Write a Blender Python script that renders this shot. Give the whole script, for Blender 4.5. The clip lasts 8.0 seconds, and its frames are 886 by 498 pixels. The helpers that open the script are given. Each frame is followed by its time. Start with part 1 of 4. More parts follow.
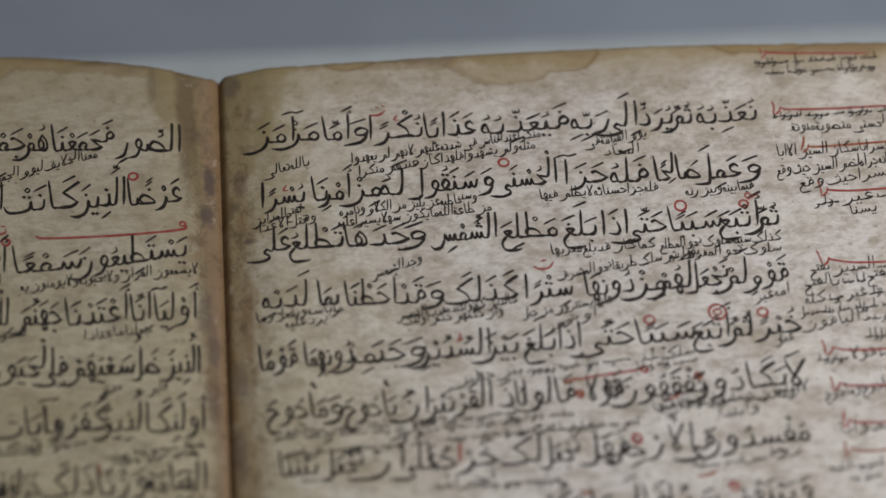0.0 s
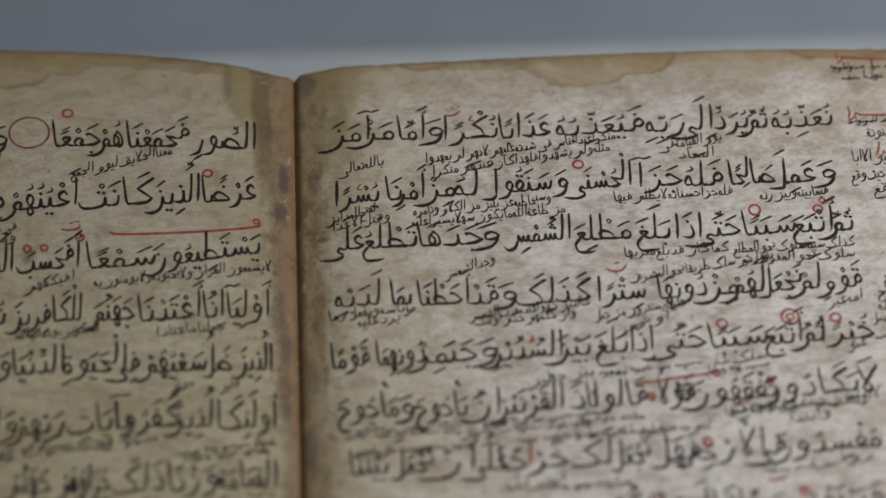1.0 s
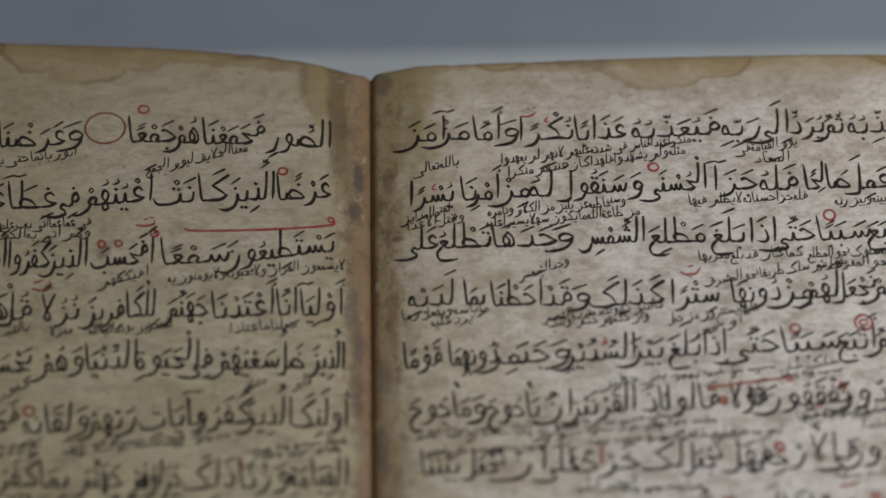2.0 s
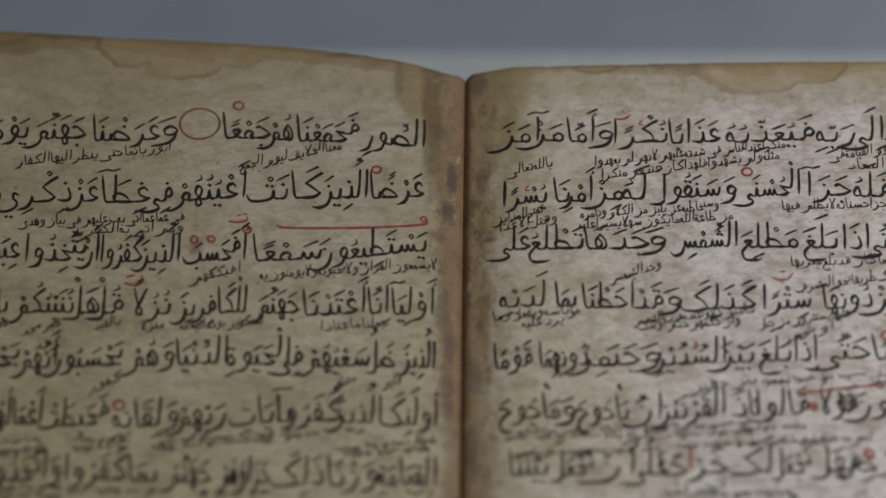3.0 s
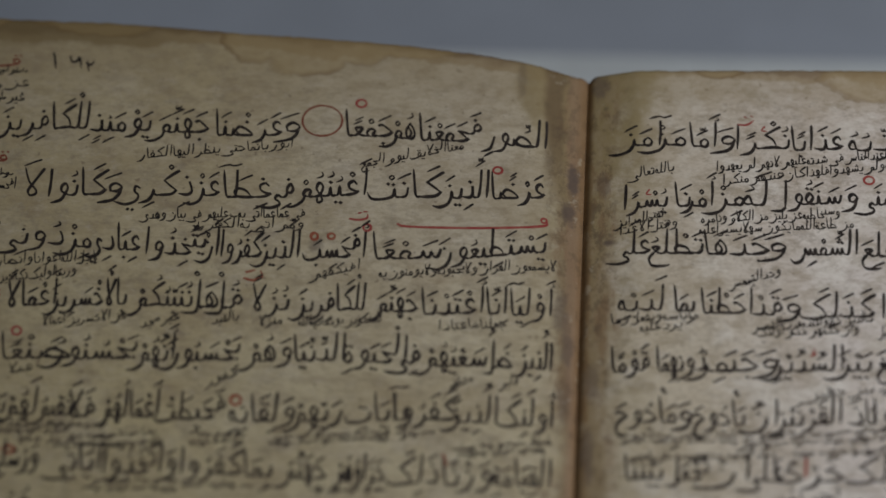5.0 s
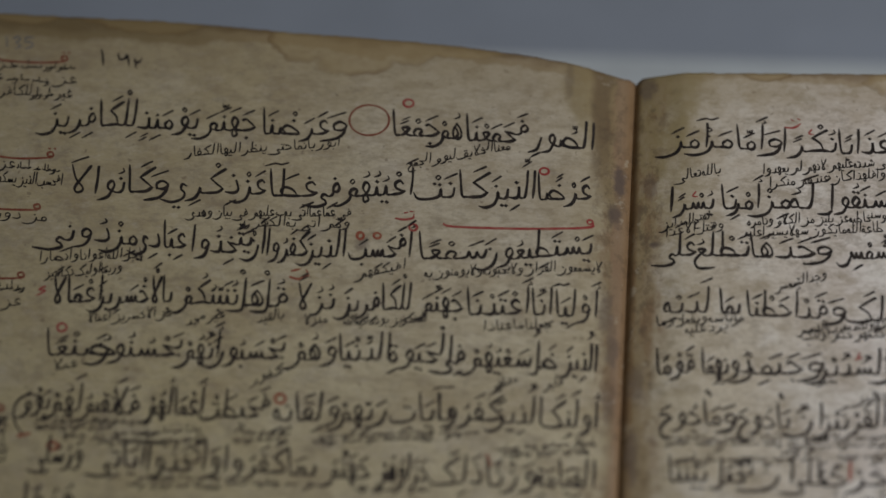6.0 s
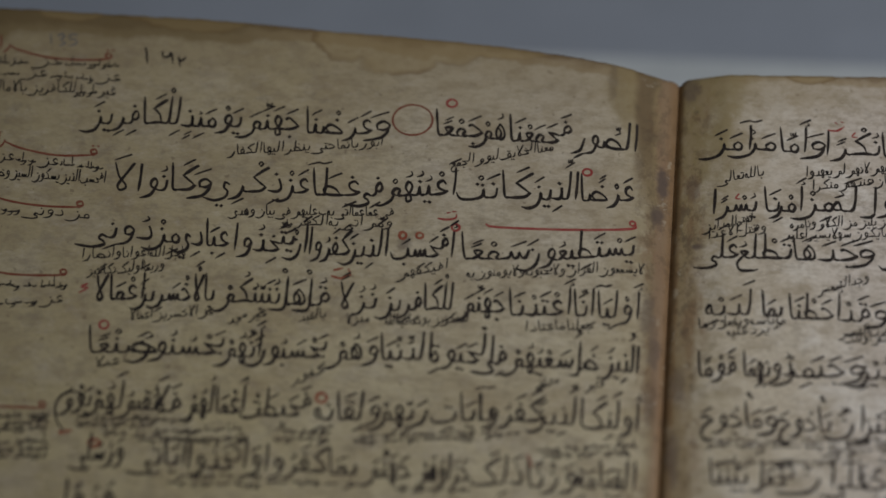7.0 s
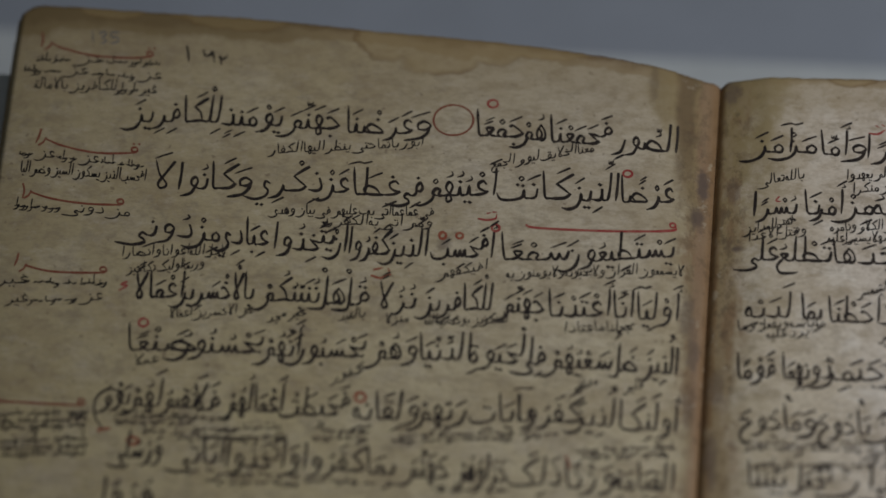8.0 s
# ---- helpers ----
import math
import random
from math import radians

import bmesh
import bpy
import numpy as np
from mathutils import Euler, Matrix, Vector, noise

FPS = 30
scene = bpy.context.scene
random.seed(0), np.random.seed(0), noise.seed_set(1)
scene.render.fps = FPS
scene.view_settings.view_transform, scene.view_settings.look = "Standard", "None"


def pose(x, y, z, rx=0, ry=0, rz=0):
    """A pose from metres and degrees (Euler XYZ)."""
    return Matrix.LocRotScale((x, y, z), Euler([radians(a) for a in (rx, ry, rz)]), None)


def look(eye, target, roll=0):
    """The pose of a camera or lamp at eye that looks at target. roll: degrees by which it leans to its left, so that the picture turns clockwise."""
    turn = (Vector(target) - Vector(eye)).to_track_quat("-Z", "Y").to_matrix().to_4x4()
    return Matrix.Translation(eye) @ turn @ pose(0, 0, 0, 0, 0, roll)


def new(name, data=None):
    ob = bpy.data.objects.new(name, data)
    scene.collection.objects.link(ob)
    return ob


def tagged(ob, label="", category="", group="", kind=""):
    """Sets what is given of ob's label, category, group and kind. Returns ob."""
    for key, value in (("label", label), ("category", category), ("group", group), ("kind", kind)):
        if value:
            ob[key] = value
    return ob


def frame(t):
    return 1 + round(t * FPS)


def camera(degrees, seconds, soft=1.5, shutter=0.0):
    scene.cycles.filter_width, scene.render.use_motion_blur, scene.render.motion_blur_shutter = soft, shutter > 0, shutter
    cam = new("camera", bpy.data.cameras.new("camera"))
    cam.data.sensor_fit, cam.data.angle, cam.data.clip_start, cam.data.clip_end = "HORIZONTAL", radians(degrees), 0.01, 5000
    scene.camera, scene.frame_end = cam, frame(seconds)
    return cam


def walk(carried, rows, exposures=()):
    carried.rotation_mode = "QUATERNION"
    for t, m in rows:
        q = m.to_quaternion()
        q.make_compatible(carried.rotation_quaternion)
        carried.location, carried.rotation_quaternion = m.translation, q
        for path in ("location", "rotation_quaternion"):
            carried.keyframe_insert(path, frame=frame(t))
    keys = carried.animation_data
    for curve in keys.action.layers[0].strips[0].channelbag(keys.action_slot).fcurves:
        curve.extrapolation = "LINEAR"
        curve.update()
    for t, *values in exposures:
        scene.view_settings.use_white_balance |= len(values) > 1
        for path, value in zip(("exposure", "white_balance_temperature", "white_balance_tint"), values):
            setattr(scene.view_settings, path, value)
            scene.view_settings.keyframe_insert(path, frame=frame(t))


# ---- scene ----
# ---- camera: a long lens on a tripod in front of the inclined book, panning from the right-hand page to the left ----
PAGE = 0.86                      # height of the head of the fold over the floor
SLOPE = 12.0                     # the book's support leans it towards the reader, in degrees
BOOK = pose(0, 0, PAGE, SLOPE, 0, 0)
EYE = (-0.0056, -0.9799, 1.6838)
cam = camera(10.3, 8.0, soft=1.6)
cam.data.dof.use_dof = True
cam.data.dof.focus_distance = 1.2595
cam.data.dof.aperture_fstop = 4.7
# seconds, degrees to the right of straight ahead, degrees below level
PAN = [
    (0.0, 3.757, 42.016),
    (0.5, 3.284, 42.015),
    (1.0, 2.607, 42.010),
    (1.5, 2.080, 42.008),
    (1.7, 1.826, 42.007),
    (2.8, 0.329, 42.001),
    (3.0, 0.000, 42.000),
    (3.5, -0.511, 41.996),
    (4.0, -0.973, 41.995),
    (4.5, -1.420, 41.994),
    (4.7, -1.615, 41.992),
    (5.8, -2.452, 41.989),
    (6.0, -2.595, 41.988),
    (6.5, -2.920, 41.986),
    (7.0, -3.259, 41.986),
    (7.5, -3.558, 41.983),
    (8.0, -3.884, 41.983),
]
walk(cam, [(t, pose(*EYE, 90 - down, 0, -right)) for t, right, down in PAN],
     [(0.0, -0.16), (1.5, -0.23), (3.0, -0.29), (4.5, -0.33), (6.0, -0.36), (8.0, -0.39)])

# ---- light: an unseen lamp added to the right of the book, an added ceiling fill, and the pale room that throws them back ----
world = bpy.data.worlds.new("room_air")
world.use_nodes = True
world.node_tree.nodes["Background"].inputs[0].default_value = (0.75, 0.85, 1.0, 1)
world.node_tree.nodes["Background"].inputs[1].default_value = 0.02
scene.world = world
LAMP = BOOK @ Vector((0.44, -0.10, 0.50))
LAMP_AIM = BOOK @ Vector((0.05, -0.09, 0.0))
key = bpy.data.lights.new("added_key_light", "AREA")
key.energy, key.shape, key.size, key.size_y = 2.79, "RECTANGLE", 0.36, 0.14
key.color = (0.985, 0.971, 1.0)
added_key_light = new("added_key_light", key)
added_key_light.matrix_world = look(LAMP, LAMP_AIM)
CEILING = 2.8
# soft fill from above, added to lift the shadows beside the book
room = bpy.data.lights.new("ceiling_fill_glow", "AREA")
room.energy, room.shape, room.size, room.size_y = 3.2, "RECTANGLE", 1.2, 0.5
room.color = (0.93, 0.97, 1.0)
room_light = new("ceiling_fill_glow", room)
room_light.matrix_world = look((0.25, 0.3, CEILING - 0.075), (0.25, 0.3, 0))


# ---- materials ----
class Nodes:
    """Shorter calls for node materials."""

    def __init__(self, name):
        self.mat = bpy.data.materials.new(name)
        self.mat.use_nodes = True
        self.tree = self.mat.node_tree
        self.shader = self.tree.nodes["Principled BSDF"]
        self.place = self.add("ShaderNodeTexCoord").outputs["Object"]

    def add(self, kind):
        return self.tree.nodes.new(kind)

    def link(self, a, b):
        if isinstance(a, bpy.types.NodeSocket):
            self.tree.links.new(a, b)
        else:
            b.default_value = a

    def noise(self, scale, detail=4.0, rough=0.6, stretch=(1, 1, 1), offset=(0, 0, 0)):
        m = self.add("ShaderNodeMapping")
        m.inputs["Scale"].default_value = stretch
        m.inputs["Location"].default_value = offset
        self.link(self.place, m.inputs["Vector"])
        n = self.add("ShaderNodeTexNoise")
        n.inputs["Scale"].default_value, n.inputs["Detail"].default_value = scale, detail
        n.inputs["Roughness"].default_value = rough
        self.link(m.outputs[0], n.inputs["Vector"])
        return n.outputs["Fac"]

    def math(self, op, a, b=0.0, c=0.0, clamp=False):
        n = self.add("ShaderNodeMath")
        n.operation, n.use_clamp = op, clamp
        for i, v in enumerate((a, b, c)):
            self.link(v, n.inputs[i])
        return n.outputs[0]

    def step(self, v, lo, hi, to_lo=0.0, to_hi=1.0):
        n = self.add("ShaderNodeMapRange")
        n.interpolation_type = "SMOOTHSTEP"
        for i, x in enumerate((v, lo, hi, to_lo, to_hi)):
            self.link(x, n.inputs[i])
        return n.outputs[0]

    def mix(self, fac, a, b, how="MIX"):
        n = self.add("ShaderNodeMix")
        n.data_type, n.blend_type = "RGBA", how
        self.link(fac, n.inputs[0])
        self.link(a if not isinstance(a, tuple) else (*a, 1), n.inputs[6])
        self.link(b if not isinstance(b, tuple) else (*b, 1), n.inputs[7])
        return n.outputs[2]

    def bump(self, height, distance, strength=1.0):
        n = self.add("ShaderNodeBump")
        n.inputs["Strength"].default_value, n.inputs["Distance"].default_value = strength, distance
        self.link(height, n.inputs["Height"])
        self.link(n.outputs[0], self.shader.inputs["Normal"])

    def done(self, colour, rough=0.7, specular=0.3):
        self.link(colour if not isinstance(colour, tuple) else (*colour, 1), self.shader.inputs["Base Color"])
        self.link(rough, self.shader.inputs["Roughness"])
        self.link(specular, self.shader.inputs["Specular IOR Level"])
        return self.mat


def paper(name, base, side, pale, clean):
    """Burnished old rag paper with fibres, foxing, tide marks at the head and a thumbed, browned gutter."""
    k = Nodes(name)
    xyz = k.add("ShaderNodeSeparateXYZ")
    k.link(k.place, xyz.inputs[0])
    x, y = (k.math("MULTIPLY", xyz.outputs[i], 1000.0) for i in (0, 1))       # millimetres
    g = k.math("ABSOLUTE", x)
    cloud, blot = k.noise(24, 4), k.noise(85, 5, 0.62, offset=(3, 1, 0))
    fibre = k.noise(700, 3, 0.6, (0.6, 1.1, 1))
    wob, fine = k.noise(60, 3, 0.55, offset=(1, 9, 0)), k.noise(230, 3, 0.6)
    mottle = k.noise(140, 5, 0.7, (1.3, 0.8, 1), (2, 7, 0))
    signed = k.math("MULTIPLY_ADD", wob, 2.0, -1.0)
    small = k.math("MULTIPLY_ADD", fine, 2.0, -1.0)

    def lay(amount, colour):
        nonlocal col
        col = k.mix(amount, col, colour)

    def times(a, b):
        return k.math("MULTIPLY", a, b)

    col = k.mix(k.step(cloud, 0.32, 0.68), base, tuple(c * f for c, f in zip(base, (0.91, 0.885, 0.82))))
    # the outer half of a leaf has yellowed more than the half beside the fold; its darker tone also stands in for lens
    # falloff
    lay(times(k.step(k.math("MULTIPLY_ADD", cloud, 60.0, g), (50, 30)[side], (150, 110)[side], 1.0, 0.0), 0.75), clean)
    # towards the foot both leaves have yellowed, the right-hand one beside the fold alone
    yellow = k.step(k.math("MULTIPLY_ADD", cloud, 40.0, y), -95.0, -10.0, 1.0, 0.0)
    lay(times(yellow if not side else times(yellow, k.step(g, 12.0, 75.0, 1.0, 0.0)), (0.45, 0.40)[side]), ((0.66, 0.585, 0.335), (0.73, 0.66, 0.45))[side])
    # the fore margin's darker tone imitates lens falloff, mostly on the left; the middle of the right-hand leaf is
    # paler
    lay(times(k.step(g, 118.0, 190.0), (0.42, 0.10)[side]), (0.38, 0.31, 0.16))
    if side:
        lay(times(times(k.step(y, -62.0, -14.0, 1.0, 0.0), k.step(k.math("MULTIPLY_ADD", cloud, 40.0, g), 50.0, 105.0)), 0.70), (0.83, 0.78, 0.735))
    # stains and wear: large soft clouds, streaks along the laid lines, fine fibres
    lay(times(k.step(k.noise(38, 5, 0.65, (0.9, 1.15, 1), (4, 2, 5)), 0.45, 0.68), (0.42, 0.30)[side]), (0.38, 0.30, 0.17))
    lay(times(k.step(blot, 0.46, 0.70), (0.42, 0.34)[side]), (0.36, 0.275, 0.155))
    lay(times(k.step(k.noise(190, 5, 0.72, (0.7, 1.2, 1), (2, 8, 4)), 0.46, 0.63), 0.48), (0.33, 0.265, 0.17))
    # whitish patches: the sheen of the burnished paper, put into its colour
    lay(times(k.step(k.noise(56, 5, 0.7, (0.95, 1.2, 1), (8, 8, 2)), 0.49, 0.65), pale), (0.885, 0.85, 0.765))
    laid = k.noise(310, 4, 0.7, (0.5, 1.3, 1), (3, 6, 1))
    lay(times(k.step(laid, 0.50, 0.70), 0.22), (0.32, 0.25, 0.16))
    lay(times(k.step(laid, 0.32, 0.46, 1.0, 0.0), (0.10, 0.22)[side]), (0.88, 0.84, 0.77))
    lay(times(k.step(k.noise(260, 5, 0.75, (0.9, 1.1, 1), (9, 1, 3)), 0.33, 0.46, 1.0, 0.0), (0.12, 0.28)[side]), (0.88, 0.84, 0.77))
    lay(times(k.step(k.noise(120, 6, 0.78, (0.95, 1.1, 1), (1, 4, 6)), 0.50, 0.66), 0.46), (0.29, 0.245, 0.18))
    lay(times(k.step(fibre, 0.46, 0.68), 0.26), (0.30, 0.23, 0.14))
    lay(times(k.step(k.noise(430, 2, 0.5, offset=(7, 2, 0)), 0.665, 0.74), 0.5), (0.17, 0.12, 0.08))
    # the head: soaked and browned along the edge of the leaf
    below = k.add("ShaderNodeAttribute")
    below.attribute_name = "below_head"
    edge = k.math("MULTIPLY", below.outputs["Fac"], 1000.0)
    d = k.math("ADD", k.math("MULTIPLY_ADD", signed, 5.0, edge), times(small, 1.6))
    # left leaf: the brown widens at the corner, with lens falloff painted into it
    if not side:
        d = k.math("SUBTRACT", d, k.step(g, 105.0, 165.0, 0.0, 3.5))
    # the broad browning reaches further on the left leaf, also carrying that falloff
    broad = k.math("MULTIPLY_ADD", k.noise(26, 4, 0.6, offset=(2, 2, 9)), 24.0, -12.0)
    lay(k.step(k.math("ADD", d, broad), 7.0, (26.0, 14.0)[side], 0.42, 0.0), (0.37, 0.29, 0.165))
    lay(k.step(k.math("MULTIPLY_ADD", broad, 0.35, d), (4.2, 2.6)[side], (5.6, 4.4)[side], 0.55, 0.0), (0.31, 0.215, 0.095))
    lay(k.step(d, 0.6, (3.2, 2.4)[side], (0.55, 0.42)[side], 0.0), (0.145, 0.085, 0.035))
    if side:
        tan = k.step(k.math("ADD", k.math("MULTIPLY_ADD", signed, 3.0, edge), times(small, 1.5)), 2.5, 9.0, 1.0, 0.0)
        lay(times(times(tan, k.step(g, 92.0, 104.0)), 0.55), (0.43, 0.335, 0.185))
        lay(times(times(k.step(d, 1.2, 3.6, 1.0, 0.0), k.step(g, 122.0, 136.0)), 0.55), (0.27, 0.165, 0.07))
    else:
        lay(times(times(k.step(k.math("MULTIPLY_ADD", broad, 0.25, d), 3.5, 7.5, 1.0, 0.0), k.step(g, 90.0, 130.0)), 0.5), (0.20, 0.15, 0.065))
    # tide marks: lobes of dried water that run together, with a darker rim
    lobes = (((-74.0, 10.5, 13.0, 10.0), (-86.5, 13.2, 10.5, 9.0), (-61.0, 12.5, 13.0, 7.2), (-45.0, 12.5, 13.0, 5.6), (-128.0, 19.5, 18.0, 6.5), (-160.0, 20.0, 10.0, 5.5)),
             ((76.0, 4.5, 15.5, 8.3), (89.0, 5.6, 10.0, 6.6), (34.0, 8.5, 9.0, 6.0), (142.0, 7.5, 15.0, 4.6), (16.0, 8.0, 6.0, 5.0)))[side]
    field = None
    for cx, cy, rx, ry in lobes:
        ex, ey = k.math("DIVIDE", k.math("SUBTRACT", x, cx), rx), k.math("DIVIDE", k.math("SUBTRACT", y, cy), ry)
        r = k.math("SQRT", k.math("ADD", times(ex, ex), times(ey, ey)))
        field = r if field is None else k.math("SMOOTH_MIN", field, r, 0.08)
    field = k.math("ADD", k.math("MULTIPLY_ADD", signed, 0.34, field), times(small, 0.16))
    uneven = k.step(k.noise(34, 2, 0.5, offset=(6, 6, 6)), 0.36, 0.62, 0.25, 1.0)
    lay(k.step(field, 0.90, 1.02, 0.46, 0.0), (0.40, 0.295, 0.135))
    rim = times(k.step(field, 0.80, 0.98), k.step(field, 0.99, 1.05, 1.0, 0.0))
    lay(times(times(rim, uneven), 0.62), (0.20, 0.125, 0.05))
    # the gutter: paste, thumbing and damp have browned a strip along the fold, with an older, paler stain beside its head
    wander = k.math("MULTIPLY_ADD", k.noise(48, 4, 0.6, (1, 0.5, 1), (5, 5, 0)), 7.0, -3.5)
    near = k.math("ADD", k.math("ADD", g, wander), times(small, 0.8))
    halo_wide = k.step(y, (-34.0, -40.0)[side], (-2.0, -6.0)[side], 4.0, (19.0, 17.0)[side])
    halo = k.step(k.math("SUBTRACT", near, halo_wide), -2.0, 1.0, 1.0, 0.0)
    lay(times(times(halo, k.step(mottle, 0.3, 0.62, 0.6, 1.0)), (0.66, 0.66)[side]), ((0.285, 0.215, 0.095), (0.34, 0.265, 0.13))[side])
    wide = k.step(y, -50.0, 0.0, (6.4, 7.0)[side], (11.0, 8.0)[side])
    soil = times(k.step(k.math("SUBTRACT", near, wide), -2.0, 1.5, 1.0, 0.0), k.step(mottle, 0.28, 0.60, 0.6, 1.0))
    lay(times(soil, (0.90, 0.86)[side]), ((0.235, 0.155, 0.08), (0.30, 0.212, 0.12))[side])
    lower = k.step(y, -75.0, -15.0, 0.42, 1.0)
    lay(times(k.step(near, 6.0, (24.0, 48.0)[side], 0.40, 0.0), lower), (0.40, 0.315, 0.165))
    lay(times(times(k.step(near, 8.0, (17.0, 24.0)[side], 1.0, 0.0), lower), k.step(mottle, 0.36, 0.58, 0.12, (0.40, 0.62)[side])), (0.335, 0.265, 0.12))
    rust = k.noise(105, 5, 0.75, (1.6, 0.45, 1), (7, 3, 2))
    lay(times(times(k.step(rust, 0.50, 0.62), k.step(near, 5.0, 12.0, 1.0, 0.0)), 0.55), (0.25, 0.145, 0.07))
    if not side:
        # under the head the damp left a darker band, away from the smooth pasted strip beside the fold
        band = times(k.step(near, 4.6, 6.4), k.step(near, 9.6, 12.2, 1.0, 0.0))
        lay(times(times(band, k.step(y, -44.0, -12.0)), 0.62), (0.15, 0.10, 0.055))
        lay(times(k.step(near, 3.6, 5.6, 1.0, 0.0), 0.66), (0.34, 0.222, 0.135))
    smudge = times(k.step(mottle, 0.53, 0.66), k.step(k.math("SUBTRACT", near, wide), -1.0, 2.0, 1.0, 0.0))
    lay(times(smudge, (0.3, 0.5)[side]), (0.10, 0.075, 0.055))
    # right along the fold: a darker brown, broken by the mottle
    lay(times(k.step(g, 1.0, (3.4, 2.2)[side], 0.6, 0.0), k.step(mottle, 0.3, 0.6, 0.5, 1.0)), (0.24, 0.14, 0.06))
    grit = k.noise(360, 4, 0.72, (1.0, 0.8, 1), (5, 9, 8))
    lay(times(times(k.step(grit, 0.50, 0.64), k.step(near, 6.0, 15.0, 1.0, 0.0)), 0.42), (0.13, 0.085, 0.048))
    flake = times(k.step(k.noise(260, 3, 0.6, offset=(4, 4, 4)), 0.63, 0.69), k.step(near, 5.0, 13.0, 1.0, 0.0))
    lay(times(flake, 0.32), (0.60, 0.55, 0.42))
    # single smudges beside the fold and in the margins
    spots = (((-3.2, -31.0, 2.0, 6.0, 0.85), (-4.6, -40.0, 2.8, 4.4, 0.8), (-5.6, -71.0, 2.2, 7.0, 0.5), (-4.2, -83.0, 2.0, 5.0, 0.55), (-4.6, -99.0, 2.2, 9.0, 0.4), (-17.0, 0.5, 1.5, 6.0, 0.3), (-68.3, -53.4, 2.2, 2.5, 0.55)),
             ((3.3, 1.5, 2.4, 5.0, 0.6), (5.9, -50.0, 2.3, 1.7, 0.85), (4.4, -32.0, 1.8, 4.5, 0.4), (2.5, -92.0, 2.2, 6.0, 0.5), (1.8, -116.0, 2.0, 8.0, 0.6), (11.0, -69.0, 3.0, 2.4, 0.25)))[side]
    for cx, cy, rx, ry, deep in spots:
        ex, ey = k.math("DIVIDE", k.math("SUBTRACT", x, cx), rx), k.math("DIVIDE", k.math("SUBTRACT", y, cy), ry)
        r = k.math("SQRT", k.math("ADD", times(ex, ex), times(ey, ey)))
        r = k.math("ADD", r, k.math("ADD", k.math("MULTIPLY_ADD", mottle, 2.6, -1.3), times(small, 0.5)))
        lay(k.step(r, 0.4, 1.15, deep, 0.0), (0.125, 0.092, 0.075))
    if side:
        ex, ey = k.math("SUBTRACT", x, 164.7), k.math("SUBTRACT", y, -59.3)
        r = k.math("ADD", k.math("SQRT", k.math("ADD", times(ex, ex), times(ey, ey))), times(small, 0.5))
        lay(k.step(r, 1.0, 1.9, 0.55, 0.0), (0.33, 0.27, 0.17))
    k.bump(k.math("ADD", k.math("MULTIPLY", fibre, 0.3), k.math("ADD", blot, k.math("MULTIPLY", cloud, 1.5))), 0.0004, 0.5)
    return k.done(col, k.math("MULTIPLY_ADD", blot, 0.25, 0.42), 0.32)


def ink(name, dark, faded, fade):
    """Pen ink that lies thick and thin."""
    k = Nodes(name)
    flow, grain = k.noise(260, 4, 0.7), k.noise(1700, 2)
    col = k.mix(k.step(flow, 0.35, 0.72, 0.0, fade), dark, faded)
    col = k.mix(k.math("MULTIPLY", k.step(grain, 0.5, 0.7), fade * 0.7), col, faded)
    return k.done(col, 0.55, 0.3)


def plain(name, colour, rough, scale, depth=0.0003, spread=0.12):
    k = Nodes(name)
    a, b = k.noise(scale, 4), k.noise(scale * 14, 3)
    col = k.mix(k.step(a, 0.3, 0.7), tuple(c * (1 - spread) for c in colour), colour)
    col = k.mix(k.math("MULTIPLY", k.step(b, 0.5, 0.8), spread), col, tuple(c * 0.8 for c in colour))
    k.bump(b, depth, 0.4)
    return k.done(col, rough, 0.3)


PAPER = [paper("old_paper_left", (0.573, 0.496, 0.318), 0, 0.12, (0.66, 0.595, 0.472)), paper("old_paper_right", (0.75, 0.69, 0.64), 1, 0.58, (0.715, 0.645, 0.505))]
LEAF_EDGE = plain("leaf_edges", (0.44, 0.35, 0.21), 0.8, 90)
BLACK = ink("black_ink", (0.013, 0.010, 0.009), (0.060, 0.043, 0.033), 0.7)
NOTE = ink("thin_black_ink", (0.010, 0.009, 0.008), (0.06, 0.046, 0.035), 0.8)
WORN = ink("worn_brown_ink", (0.018, 0.014, 0.011), (0.09, 0.07, 0.05), 0.8)
RED = ink("red_ink", (0.32, 0.04, 0.038), (0.42, 0.15, 0.11), 0.8)
RUST = ink("faded_red_ink", (0.29, 0.065, 0.035), (0.40, 0.17, 0.095), 0.8)
OXIDE = ink("browned_red_ink", (0.21, 0.05, 0.028), (0.31, 0.13, 0.075), 0.8)
PENCIL = ink("pencil", (0.15, 0.15, 0.15), (0.27, 0.25, 0.22), 0.9)
MOUNT = plain("pale_mount_board", (0.66, 0.715, 0.73), 0.8, 40)
TABLE = plain("grey_blue_paint", (0.40, 0.446, 0.515), 0.6, 14)
WALL = plain("white_wall_paint", (0.74, 0.74, 0.73), 0.9, 3)
FLOOR = plain("grey_floor", (0.22, 0.21, 0.20), 0.5, 5)
DIFFUSER = plain("milk_glass", (0.85, 0.86, 0.86), 0.4, 20)
METAL = plain("dark_metal", (0.05, 0.05, 0.055), 0.35, 30)


# ---- meshes ----
def thing(name, label, category, kind=""):
    return tagged(new(name), label, category, kind=kind)


def part_from(name, verts, faces, material, parent, label="", smooth=False):
    me = bpy.data.meshes.new(name)
    me.from_pydata(verts, [], faces)
    if smooth:
        me.shade_smooth()
    me.materials.append(material)
    ob = new(name, me)
    if parent:
        ob.parent = parent
    return tagged(ob, label)


